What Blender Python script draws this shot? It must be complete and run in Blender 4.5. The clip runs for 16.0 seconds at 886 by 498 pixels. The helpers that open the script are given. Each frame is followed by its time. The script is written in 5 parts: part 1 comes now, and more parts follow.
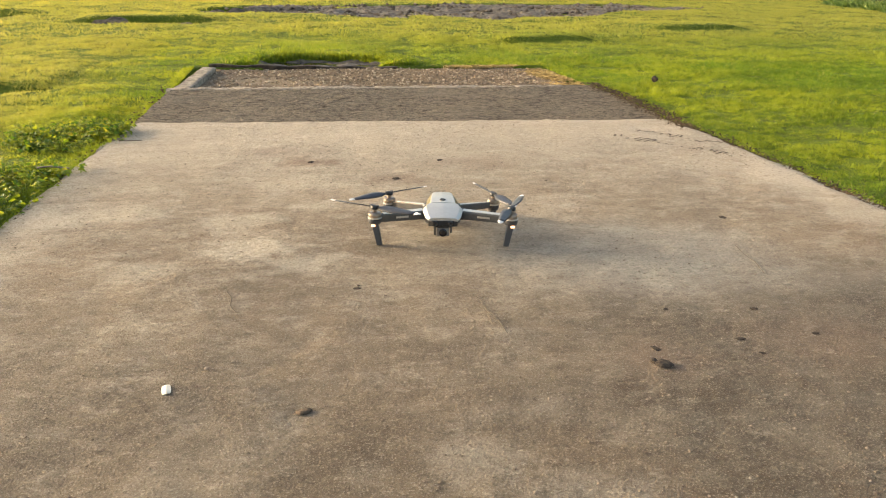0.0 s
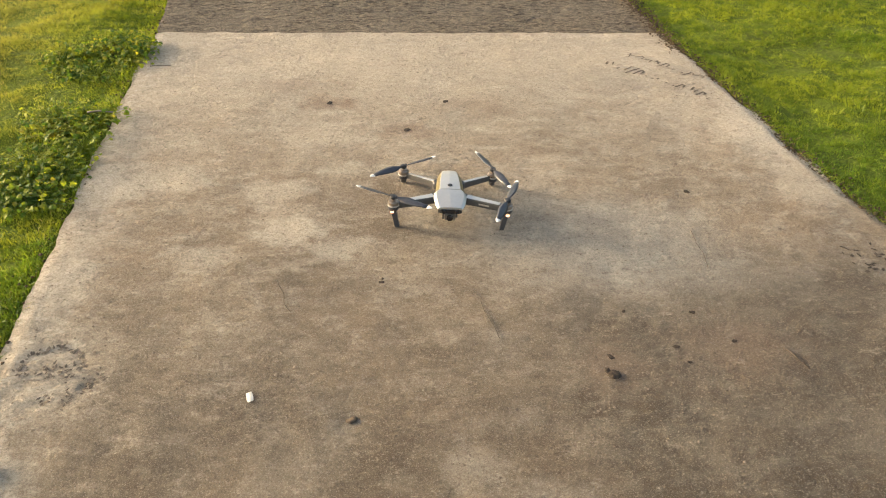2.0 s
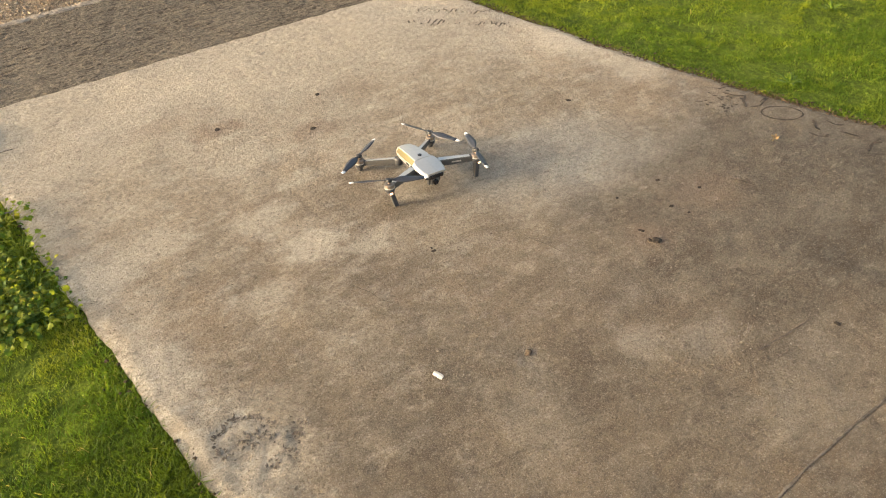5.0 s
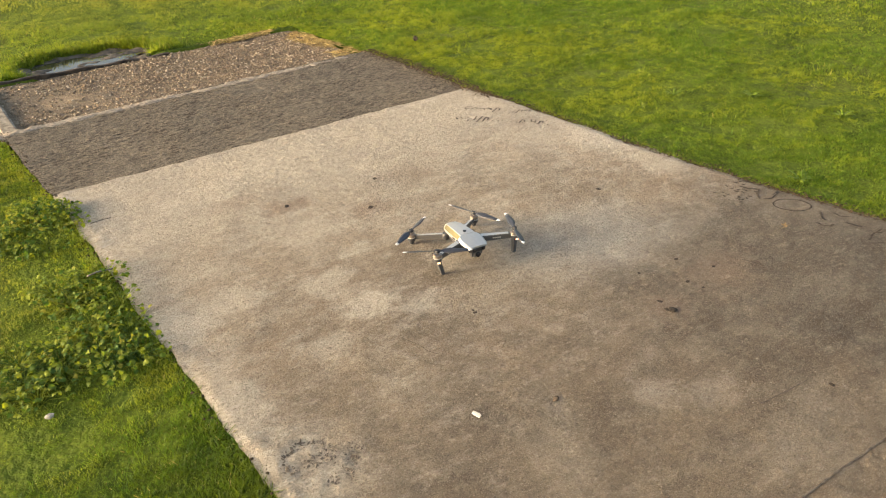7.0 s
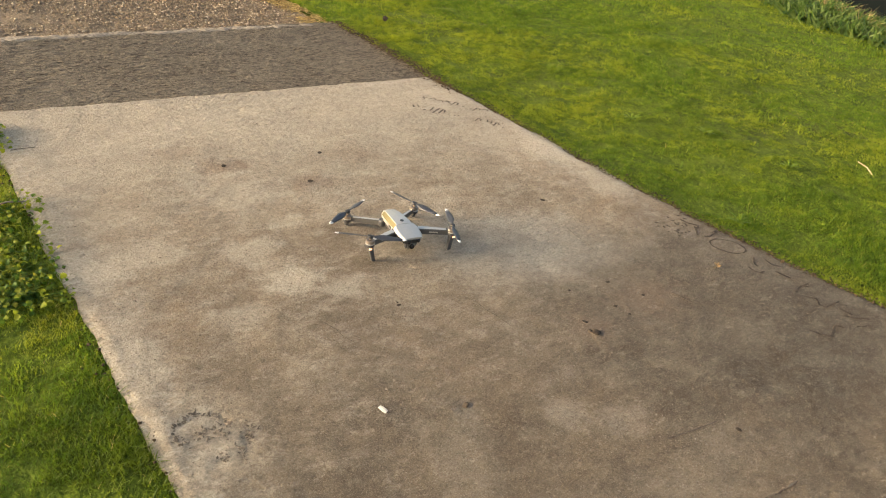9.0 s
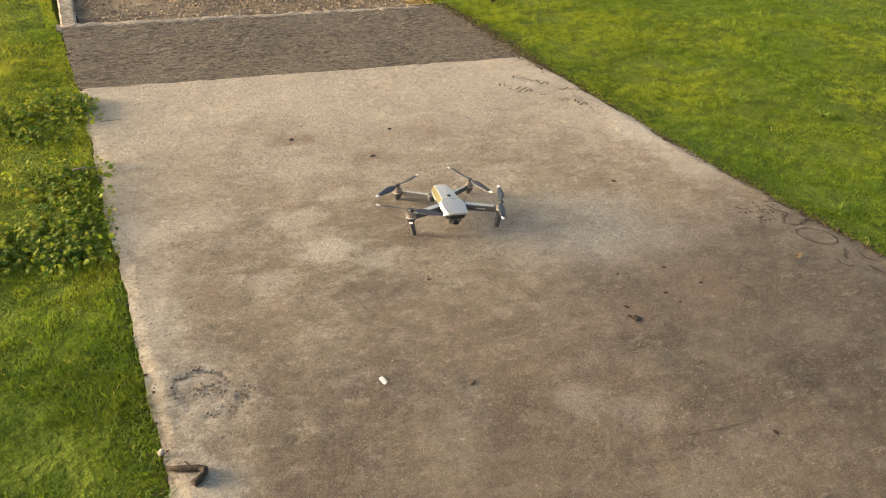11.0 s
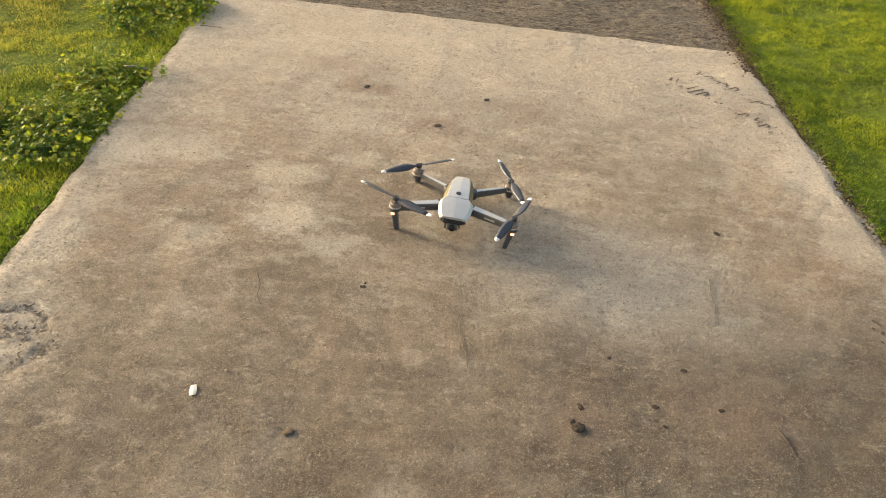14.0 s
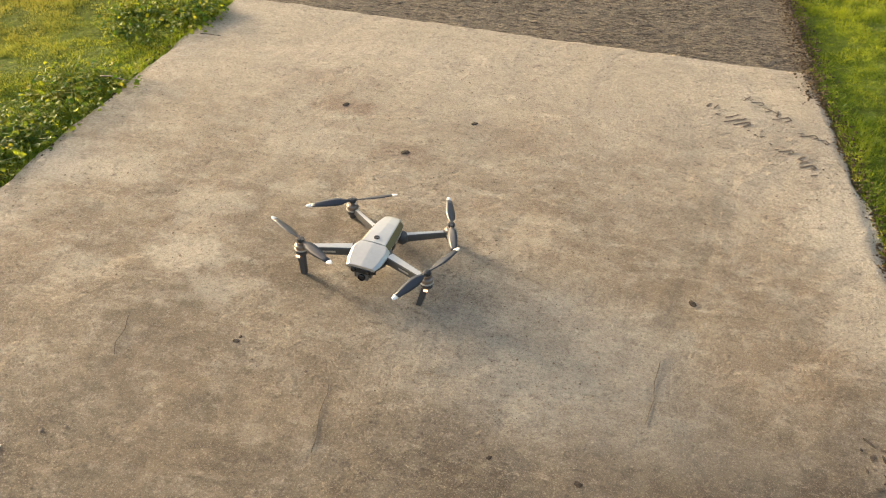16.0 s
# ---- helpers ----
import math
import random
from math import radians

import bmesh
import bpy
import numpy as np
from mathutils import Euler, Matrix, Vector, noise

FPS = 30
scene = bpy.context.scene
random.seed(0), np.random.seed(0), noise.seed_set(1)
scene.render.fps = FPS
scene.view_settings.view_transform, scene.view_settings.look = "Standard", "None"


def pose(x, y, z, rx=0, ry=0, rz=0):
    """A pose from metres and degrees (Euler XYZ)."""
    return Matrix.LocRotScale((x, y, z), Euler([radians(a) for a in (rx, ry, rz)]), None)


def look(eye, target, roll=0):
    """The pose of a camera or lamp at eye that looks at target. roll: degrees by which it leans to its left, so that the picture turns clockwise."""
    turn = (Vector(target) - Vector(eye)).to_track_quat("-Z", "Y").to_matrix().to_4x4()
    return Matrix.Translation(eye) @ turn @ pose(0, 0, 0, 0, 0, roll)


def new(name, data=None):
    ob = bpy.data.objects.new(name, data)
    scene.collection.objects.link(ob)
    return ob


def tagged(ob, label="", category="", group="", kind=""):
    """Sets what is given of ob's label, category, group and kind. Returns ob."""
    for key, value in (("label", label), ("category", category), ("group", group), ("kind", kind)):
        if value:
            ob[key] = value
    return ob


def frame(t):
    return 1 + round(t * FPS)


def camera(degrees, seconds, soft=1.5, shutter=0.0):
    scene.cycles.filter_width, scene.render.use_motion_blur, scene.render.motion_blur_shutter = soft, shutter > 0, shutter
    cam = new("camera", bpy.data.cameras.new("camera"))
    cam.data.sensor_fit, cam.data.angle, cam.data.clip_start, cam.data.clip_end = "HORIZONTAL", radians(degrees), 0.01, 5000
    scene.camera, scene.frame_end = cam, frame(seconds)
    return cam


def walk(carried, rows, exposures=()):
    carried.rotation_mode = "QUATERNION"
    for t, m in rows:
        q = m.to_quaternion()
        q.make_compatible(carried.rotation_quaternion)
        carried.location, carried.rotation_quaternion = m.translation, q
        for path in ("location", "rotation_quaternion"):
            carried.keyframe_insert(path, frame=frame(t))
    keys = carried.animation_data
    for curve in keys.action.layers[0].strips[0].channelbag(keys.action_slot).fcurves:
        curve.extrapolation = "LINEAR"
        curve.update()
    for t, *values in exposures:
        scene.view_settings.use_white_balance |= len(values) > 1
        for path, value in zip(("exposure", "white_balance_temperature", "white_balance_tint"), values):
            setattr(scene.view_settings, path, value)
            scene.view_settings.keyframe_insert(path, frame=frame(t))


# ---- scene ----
cam = camera(57.2, 16.0, soft=1.1)
# ---- tuning ----
EXPO, KELVIN, TINT = 1.57, 6450.0, 10.0
SKY, SUN = 0.15, 3.3
CON_DARK, CON_MID, CON_LIGHT = (0.205, 0.158, 0.109), (0.352, 0.285, 0.203), (0.475, 0.405, 0.304)
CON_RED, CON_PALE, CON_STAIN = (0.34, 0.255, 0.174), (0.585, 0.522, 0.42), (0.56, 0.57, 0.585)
CON_NEAR = (0.555, 0.53, 0.495)
GRASS_GREEN, GRASS_LIME, GRASS_DEEP = (0.112, 0.198, 0.0145), (0.240, 0.290, 0.020), (0.052, 0.105, 0.010)
GRASS_DRY = (0.27, 0.26, 0.075)
# ---- end tuning ----
PATH = [
    (0, (-0.23, 0.182, 0.553), (0.094, 2.037, -0.121), 1.0),
    (0.5, (-0.226, 0.183, 0.573), (0.101, 2.008, -0.178), -0.2),
    (0.7, (-0.238, 0.184, 0.636), (0.089, 1.955, -0.234), -0.9),
    (1, (-0.246, 0.164, 0.839), (0.075, 1.869, -0.156), -2.2),
    (1.2, (-0.271, 0.131, 0.983), (0.079, 1.809, -0.047), -2.3),
    (1.5, (-0.271, 0.091, 1.067), (0.064, 1.742, -0.01), -2.6),
    (1.7, (-0.291, 0.083, 1.092), (0.036, 1.719, -0.010), -0.5),
    (2, (-0.302, 0.076, 1.09), (0.02, 1.694, -0.042), 3.2),
    (2.5, (-0.316, 0.083, 1.117), (0.045, 1.713, 0.016), 3.8),
    (2.7, (-0.379, 0.096, 1.122), (0.126, 1.689, 0.025), 2.4),
    (3, (-0.497, 0.112, 1.12), (0.198, 1.641, 0.034), 2.1),
    (3.5, (-0.652, 0.19, 1.106), (0.207, 1.637, 0.026), 0.6),
    (4, (-0.854, 0.328, 1.095), (0.086, 1.662, -0.061), -2.0),
    (4.2, (-0.939, 0.343, 1.106), (0.028, 1.621, -0.09), -2.1),
    (6.3, (-1.366, 0.101, 1.266), (-0.236, 1.353, 0.19), -2.4),
    (6.5, (-1.38, 0.084, 1.271), (-0.286, 1.396, 0.231), -2.7),
    (7, (-1.379, 0.074, 1.266), (-0.309, 1.453, 0.29), -1.6),
    (7.5, (-1.369, 0.097, 1.25), (-0.267, 1.478, 0.314), 0.8),
    (8, (-1.339, 0.104, 1.238), (-0.215, 1.472, 0.308), 1.6),
    (8.5, (-1.334, 0.126, 1.254), (-0.144, 1.436, 0.323), 3.6),
    (8.8, (-1.338, 0.113, 1.236), (-0.129, 1.374, 0.263), 7.9),
    (9, (-1.333, 0.107, 1.239), (-0.151, 1.383, 0.253), 9.8),
    (9.5, (-1.252, 0.026, 1.241), (-0.222, 1.41, 0.229), 10.2),
    (9.7, (-1.195, -0.011, 1.229), (-0.229, 1.413, 0.21), 9.3),
    (11.8, (-0.856, -0.06, 1.203), (-0.012, 1.418, 0.154), 5.4),
    (12, (-0.777, -0.009, 1.206), (0.051, 1.469, 0.144), 8.1),
    (12.5, (-0.618, 0.058, 1.15), (-0.015, 1.613, 0.048), 7.5),
    (12.7, (-0.545, 0.053, 1.143), (-0.079, 1.641, 0.019), 6.4),
    (13, (-0.384, 0.015, 1.154), (-0.195, 1.638, 0.001), 3.7),
    (13.5, (-0.224, 0.046, 1.146), (-0.076, 1.658, -0.028), 6.1),
    (14, (-0.09, 0.181, 1.122), (0.029, 1.778, -0.075), 7.5),
    (14.5, (0.073, 0.229, 1.111), (0.096, 1.826, -0.094), 7.1),
    (15, (0.204, 0.256, 1.118), (0.111, 1.844, -0.094), 6.3),
    (15.5, (0.286, 0.408, 1.095), (0.106, 1.974, -0.137), 4.8),
    (16, (0.403, 0.503, 1.103), (0.15, 2.057, -0.13), 3.1),
]
walk(cam, [(t, look(eye, target, roll)) for t, eye, target, roll in PATH],
     exposures=[(t, EXPO + e, KELVIN, TINT) for t, e in ((0.0, 0.06), (1.5, 0.03), (4.0, -0.05), (6.5, 0.13), (7.2, -0.05), (8.5, -0.14), (9.5, -0.15), (12.5, -0.08), (16.0, -0.06))])

# ---- world and sun ----
SUN_EL, SUN_AZ = radians(11.0), math.atan2(-0.90, 0.42)      # azimuth measured from +y towards +x
world = bpy.data.worlds.new("world")
scene.world = world
world.use_nodes = True
wt = world.node_tree
sky = wt.nodes.new("ShaderNodeTexSky")
sky.sky_type, sky.sun_disc = "NISHITA", False
sky.sun_elevation, sky.sun_rotation = SUN_EL, SUN_AZ % (2 * math.pi)
sky.air_density, sky.dust_density, sky.ozone_density = 1.0, 5.0, 0.3
wt.links.new(sky.outputs[0], wt.nodes["Background"].inputs[0])
wt.nodes["Background"].inputs[1].default_value = SKY
sun_data = bpy.data.lights.new("sun", "SUN")
sun_data.energy, sun_data.angle, sun_data.color = SUN, radians(15.0), (1.0, 0.83, 0.60)
sun = new("sun", sun_data)
sun_from = Vector((math.sin(SUN_AZ) * math.cos(SUN_EL), math.cos(SUN_AZ) * math.cos(SUN_EL), math.sin(SUN_EL)))
sun.matrix_world = look(sun_from * 20, (0, 0, 0))


# ---- materials ----
class Nodes:
    """A small builder for one node material."""

    def __init__(self, name):
        self.m = bpy.data.materials.new(name)
        self.m.use_nodes = True
        self.t = self.m.node_tree
        self.b = self.t.nodes["Principled BSDF"]
        self.out = self.t.nodes["Material Output"]
        self.pos = self.t.nodes.new("ShaderNodeNewGeometry").outputs["Position"]

    def put(self, sock, value):
        if isinstance(value, bpy.types.NodeSocket):
            self.t.links.new(value, sock)
        elif isinstance(value, (tuple, list)) and len(value) == 3 and sock.type == "RGBA":
            sock.default_value = (*value, 1)
        else:
            sock.default_value = value

    def scaled(self, sx, sy, sz, turn=0.0, shift=(0, 0, 0)):
        n = self.t.nodes.new("ShaderNodeMapping")
        self.put(n.inputs["Vector"], self.pos)
        n.inputs["Scale"].default_value = (sx, sy, sz)
        n.inputs["Rotation"].default_value = (0, 0, turn)
        n.inputs["Location"].default_value = shift
        return n.outputs[0]

    def noise(self, scale, detail=4, rough=0.55, vec=None, warp=0.0):
        n = self.t.nodes.new("ShaderNodeTexNoise")
        self.put(n.inputs["Vector"], vec or self.pos)
        n.inputs["Scale"].default_value, n.inputs["Detail"].default_value = scale, detail
        n.inputs["Roughness"].default_value, n.inputs["Distortion"].default_value = rough, warp
        return n.outputs["Fac"]

    def cells(self, scale, vec=None):
        n = self.t.nodes.new("ShaderNodeTexVoronoi")
        self.put(n.inputs["Vector"], vec or self.pos)
        n.inputs["Scale"].default_value = scale
        return n.outputs["Distance"]

    def ramp(self, fac, lo, hi, a=0.0, b=1.0):
        n = self.t.nodes.new("ShaderNodeMapRange")
        n.interpolation_type = "SMOOTHSTEP"
        for i, v in enumerate((fac, lo, hi, a, b)):
            self.put(n.inputs[i], v)
        return n.outputs[0]

    def calc(self, op, a, b=0.0):
        n = self.t.nodes.new("ShaderNodeMath")
        n.operation = op
        self.put(n.inputs[0], a)
        self.put(n.inputs[1], b)
        return n.outputs[0]

    def mix(self, fac, a, b, blend="MIX"):
        n = self.t.nodes.new("ShaderNodeMix")
        n.data_type, n.blend_type = "RGBA", blend
        self.put(n.inputs[0], fac)
        self.put(n.inputs[6], a)
        self.put(n.inputs[7], b)
        return n.outputs[2]

    def axes(self):
        n = self.t.nodes.new("ShaderNodeSeparateXYZ")
        self.put(n.inputs[0], self.pos)
        return n.outputs[0], n.outputs[1], n.outputs[2]

    def island(self):
        return self.t.nodes.new("ShaderNodeNewGeometry").outputs["Random Per Island"]

    def bump(self, height, distance, strength=1.0, under=None):
        n = self.t.nodes.new("ShaderNodeBump")
        n.inputs["Strength"].default_value, n.inputs["Distance"].default_value = strength, distance
        self.put(n.inputs["Height"], height)
        if under is not None:
            self.put(n.inputs["Normal"], under)
        return n.outputs[0]

    def done(self, color, rough=0.7, metal=0.0, normal=None, spec=0.5, emit=None, glow=0.0):
        self.put(self.b.inputs["Base Color"], color)
        self.put(self.b.inputs["Roughness"], rough)
        self.put(self.b.inputs["Metallic"], metal)
        self.put(self.b.inputs["Specular IOR Level"], spec)
        if normal is not None:
            self.put(self.b.inputs["Normal"], normal)
        if emit:
            self.put(self.b.inputs["Emission Color"], emit)
            self.b.inputs["Emission Strength"].default_value = glow
        return self.m

    def leafy(self, color, through_color, share=0.45, rough=0.5, normal=None):
        self.done(color, rough, 0.0, normal, 0.3)
        tr, mx = self.t.nodes.new("ShaderNodeBsdfTranslucent"), self.t.nodes.new("ShaderNodeMixShader")
        self.put(tr.inputs["Color"], through_color)
        mx.inputs[0].default_value = share
        self.t.links.new(self.b.outputs[0], mx.inputs[1])
        self.t.links.new(tr.outputs[0], mx.inputs[2])
        self.t.links.new(mx.outputs[0], self.out.inputs["Surface"])
        return self.m


def concrete_material():
    n = Nodes("worn_concrete")
    x, y, _ = n.axes()
    broad = n.noise(1.4, 6, 0.62, warp=0.3)
    patch = n.noise(4.5, 9, 0.70, warp=0.2)
    streak = n.noise(1.0, 9, 0.70, n.scaled(4.0, 10.0, 5.0, 0.25), 0.3)
    grain = n.noise(110.0, 5, 0.8)
    sand = n.noise(380.0, 2, 0.6)
    tan = n.mix(n.ramp(patch, 0.37, 0.60), CON_DARK, CON_MID)
    tan = n.mix(n.ramp(streak, 0.48, 0.62, 0, 0.5), tan, CON_LIGHT)
    tan = n.mix(n.ramp(broad, 0.46, 0.62, 0, 0.5), tan, CON_RED)
    tan = n.mix(n.ramp(n.noise(9.0, 9, 0.74, warp=0.2), 0.47, 0.60, 0, 0.58), tan, CON_DARK)
    tan = n.mix(n.ramp(n.noise(11.0, 9, 0.74, n.scaled(1, 1.6, 1, 0.3, (5, 2, 1)), 0.2), 0.48, 0.68, 0, 0.48), tan, CON_PALE)
    blot = n.ramp(n.noise(2.6, 10, 0.70, n.scaled(1.0, 1.3, 1.0, 0.5, (3.1, 1.7, 0)), 0.2), 0.50, 0.62, 0, 0.42)
    tan = n.mix(blot, tan, CON_PALE)
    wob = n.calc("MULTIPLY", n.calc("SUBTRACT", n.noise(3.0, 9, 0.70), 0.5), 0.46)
    # slab colour multiplied darker towards the near end
    near_end = n.ramp(n.calc("ADD", y, n.calc("MULTIPLY", wob, 2.0)), 0.70, 2.15, 1.0, 0)
    tan = n.mix(near_end, tan, CON_NEAR, "MULTIPLY")
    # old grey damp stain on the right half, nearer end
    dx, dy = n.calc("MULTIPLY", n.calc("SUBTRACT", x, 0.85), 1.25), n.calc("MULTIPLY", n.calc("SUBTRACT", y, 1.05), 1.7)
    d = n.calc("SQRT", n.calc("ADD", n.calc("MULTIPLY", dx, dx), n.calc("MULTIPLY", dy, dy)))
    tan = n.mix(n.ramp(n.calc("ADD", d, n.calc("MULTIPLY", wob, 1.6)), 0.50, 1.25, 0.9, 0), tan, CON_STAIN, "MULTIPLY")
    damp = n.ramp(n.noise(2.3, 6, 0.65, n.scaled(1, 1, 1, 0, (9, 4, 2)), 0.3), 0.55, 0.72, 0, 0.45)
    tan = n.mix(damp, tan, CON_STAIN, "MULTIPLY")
    # bleached margin along the left side and the far end
    left = n.ramp(n.calc("ADD", n.calc("ADD", x, n.calc("MULTIPLY", y, -0.022)), wob), -0.92, -0.74, 1, 0)
    far = n.ramp(n.calc("ADD", y, n.calc("MULTIPLY", wob, 2.2)), 1.75, 2.85, 0, 1.0)
    right = n.calc("MULTIPLY", n.ramp(n.calc("ADD", x, wob), 0.90, 1.12), n.ramp(y, 1.6, 2.1))
    pale = n.calc("MAXIMUM", n.calc("MAXIMUM", left, far), right)
    pale = n.calc("MULTIPLY", pale, n.ramp(y, 0.9, 2.4, 0.26, 0.60))
    tan = n.mix(pale, tan, CON_PALE)
    fleck = n.ramp(n.noise(24.0, 11, 0.76, n.scaled(1, 1.2, 1, 0.2, (4, 4, 0))), 0.49, 0.60, 0, 0.38)
    tan = n.mix(n.calc("MULTIPLY", left, fleck), tan, (0.74, 0.68, 0.59))
    # pale grey beside the middle, painted to lighten the drone's cast shadow
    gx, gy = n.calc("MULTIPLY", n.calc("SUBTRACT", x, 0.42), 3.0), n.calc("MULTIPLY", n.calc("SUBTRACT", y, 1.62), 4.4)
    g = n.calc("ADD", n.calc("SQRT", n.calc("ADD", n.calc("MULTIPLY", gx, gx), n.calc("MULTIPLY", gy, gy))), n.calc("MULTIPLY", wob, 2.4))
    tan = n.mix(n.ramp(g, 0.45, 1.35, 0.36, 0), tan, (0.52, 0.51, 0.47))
    # worn pale spots
    rag = n.calc("MULTIPLY", n.calc("SUBTRACT", n.noise(12.0, 12, 0.80), 0.5), 3.4)
    for cx, cy, kx, ky, amount in ((-0.35, 1.74, 10.0, 14.0, 0.75), (-0.24, 1.66, 10.0, 16.0, 0.55), (-0.38, 1.94, 10.0, 15.0, 0.50), (-0.54, 1.64, 11.0, 18.0, 0.50),
                                   (-0.68, 2.02, 7.0, 10.0, 0.55), (0.06, 0.89, 10.0, 14.0, 0.25), (-0.05, 0.98, 14.0, 14.0, 0.30), (1.09, 2.19, 7.0, 5.0, 0.85), (1.07, 1.84, 9.0, 7.0, 0.50),
                                   (-0.79, 1.27, 8.0, 7.5, 0.45), (-0.85, 1.62, 14.0, 5.5, 0.48), (-0.80, 2.01, 11.0, 8.0, 0.55), (-0.86, 1.00, 12.0, 7.0, 0.75), (0.28, 1.86, 7.0, 9.0, 0.30)):
        ex, ey = n.calc("MULTIPLY", n.calc("SUBTRACT", x, cx), kx), n.calc("MULTIPLY", n.calc("SUBTRACT", y, cy), ky)
        e = n.calc("SQRT", n.calc("ADD", n.calc("MULTIPLY", ex, ex), n.calc("MULTIPLY", ey, ey)))
        tan = n.mix(n.ramp(n.calc("ADD", e, rag), 0.35, 1.20, amount, 0), tan, CON_PALE)
    # rusty halos round old spots
    for cx, cy, k, amount in ((-0.217, 2.473, 9.0, 0.75), (0.004, 2.266, 10.0, 0.65), (-0.33, 2.62, 6.0, 0.35), (0.28, 2.42, 6.0, 0.35), (0.27, 1.19, 8.0, 0.55), (0.55, 1.22, 5.0, 0.45)):
        ex, ey = n.calc("MULTIPLY", n.calc("SUBTRACT", x, cx), k), n.calc("MULTIPLY", n.calc("SUBTRACT", y, cy), k * 1.4)
        e = n.calc("SQRT", n.calc("ADD", n.calc("MULTIPLY", ex, ex), n.calc("MULTIPLY", ey, ey)))
        tan = n.mix(n.ramp(n.calc("ADD", e, rag), 0.10, 1.10, amount, 0), tan, (0.235, 0.165, 0.115))
    # sandy speckle
    scuff = n.noise(1.0, 12, 0.74, n.scaled(9.0, 16.0, 9.0, 0.35, (7, 3, 0)), 0.3)
    tan = n.mix(n.calc("MULTIPLY", n.ramp(scuff, 0.53, 0.68, 0, 0.55), n.ramp(n.calc("ADD", y, n.calc("MULTIPLY", x, -0.5)), 0.9, 1.9, 0.22, 1.0)), tan, CON_PALE)
    rub = n.noise(1.0, 11, 0.76, n.scaled(17.0, 34.0, 16.0, -0.25, (1, 8, 0)), 0.3)
    tan = n.mix(n.ramp(rub, 0.43, 0.34, 0, 0.55), tan, CON_DARK)
    tan = n.mix(n.ramp(rub, 0.56, 0.68, 0, 0.34), tan, CON_PALE)
    col = n.mix(n.ramp(grain, 0.36, 0.60), n.mix(0.30, tan, (0.085, 0.065, 0.045)), tan)
    col = n.mix(n.ramp(n.noise(62.0, 6, 0.75, n.scaled(1, 1.3, 1, 0.2, (2, 7, 0))), 0.55, 0.70, 0, 0.45), col, CON_LIGHT)
    col = n.mix(n.ramp(sand, 0.55, 0.66, 0, 0.30), col, (0.60, 0.53, 0.43))
    col = n.mix(n.ramp(n.noise(260.0, 3, 0.7), 0.47, 0.37, 0, 0.38), col, (0.07, 0.055, 0.04))
    col = n.mix(n.ramp(n.cells(55.0), 0.13, 0.03, 0, 0.55), col, (0.10, 0.08, 0.06))
    # shallow pits, crusty ripples and sand grain
    pit = n.ramp(n.noise(1.0, 3, 0.6, n.scaled(48.0, 66.0, 50.0, 0.3, (3, 9, 0)), 0.4), 0.30, 0.42)
    col = n.mix(pit, n.mix(0.40, col, (0.10, 0.078, 0.055)), col)
    b0 = n.bump(n.noise(1.0, 5, 0.65, n.scaled(12.0, 19.0, 15.0, 0.3, (1, 5, 0))), 0.020, 0.7)
    b1 = n.bump(n.noise(1.0, 6, 0.7, n.scaled(32.0, 48.0, 40.0, 0.3)), 0.0150, 0.95, b0)
    b1 = n.bump(pit, 0.0026, 0.9, b1)
    b2 = n.bump(grain, 0.0064, 0.95, b1)
    b3 = n.bump(sand, 0.0021, 0.9, b2)
    return n.done(col, 0.82, 0, b3, 0.35)


def strip_material():
    n = Nodes("rough_tarmac")
    ridge = n.noise(1.0, 4, 0.65, n.scaled(38.0, 175.0, 24.0), 0.35)
    grain = n.noise(150.0, 3, 0.7)
    col = n.mix(n.ramp(ridge, 0.38, 0.56), (0.080, 0.063, 0.045), (0.285, 0.235, 0.170))
    col = n.mix(n.ramp(n.noise(3.0, 4), 0.45, 0.7, 0, 0.5), col, (0.29, 0.245, 0.185))
    col = n.mix(n.ramp(n.noise(1.0, 6, 0.7, n.scaled(5.0, 9.0, 5.0, 0.1, (3, 1, 0))), 0.52, 0.66, 0, 0.35), col, (0.10, 0.085, 0.066))
    col = n.mix(n.ramp(grain, 0.35, 0.62), n.mix(0.6, col, (0.03, 0.024, 0.018)), col)
    col = n.mix(n.ramp(n.noise(95.0, 4, 0.7), 0.60, 0.70, 0, 0.5), col, (0.40, 0.35, 0.27))
    b = n.bump(grain, 0.006, 0.95, n.bump(ridge, 0.010, 0.95))
    return n.done(col, 0.92, 0, b, 0.2)


def speckled(name, dark, light, scale=60.0, rough=0.9, bump=0.002, big=5.0, spec=0.3):
    n = Nodes(name)
    a = n.mix(n.ramp(n.noise(scale, 4, 0.6), 0.32, 0.68), dark, light)
    a = n.mix(n.ramp(n.noise(big, 3), 0.4, 0.7, 0, 0.35), a, dark)
    return n.done(a, rough, 0, n.bump(n.noise(scale * 1.7, 4), bump, 0.8), spec)


def pebble_material(name, tones, rough=0.85):
    n = Nodes(name)
    r = n.island()
    col = tones[0]
    for i, tone in enumerate(tones[1:], 1):
        col = n.mix(n.calc("GREATER_THAN", r, i / len(tones)), col, tone)
    col = n.mix(n.ramp(n.noise(220.0, 3), 0.4, 0.7, 0, 0.4), col, (0.12, 0.10, 0.08))
    return n.done(col, rough, 0, n.bump(n.noise(300.0, 3), 0.001, 0.6), 0.3)


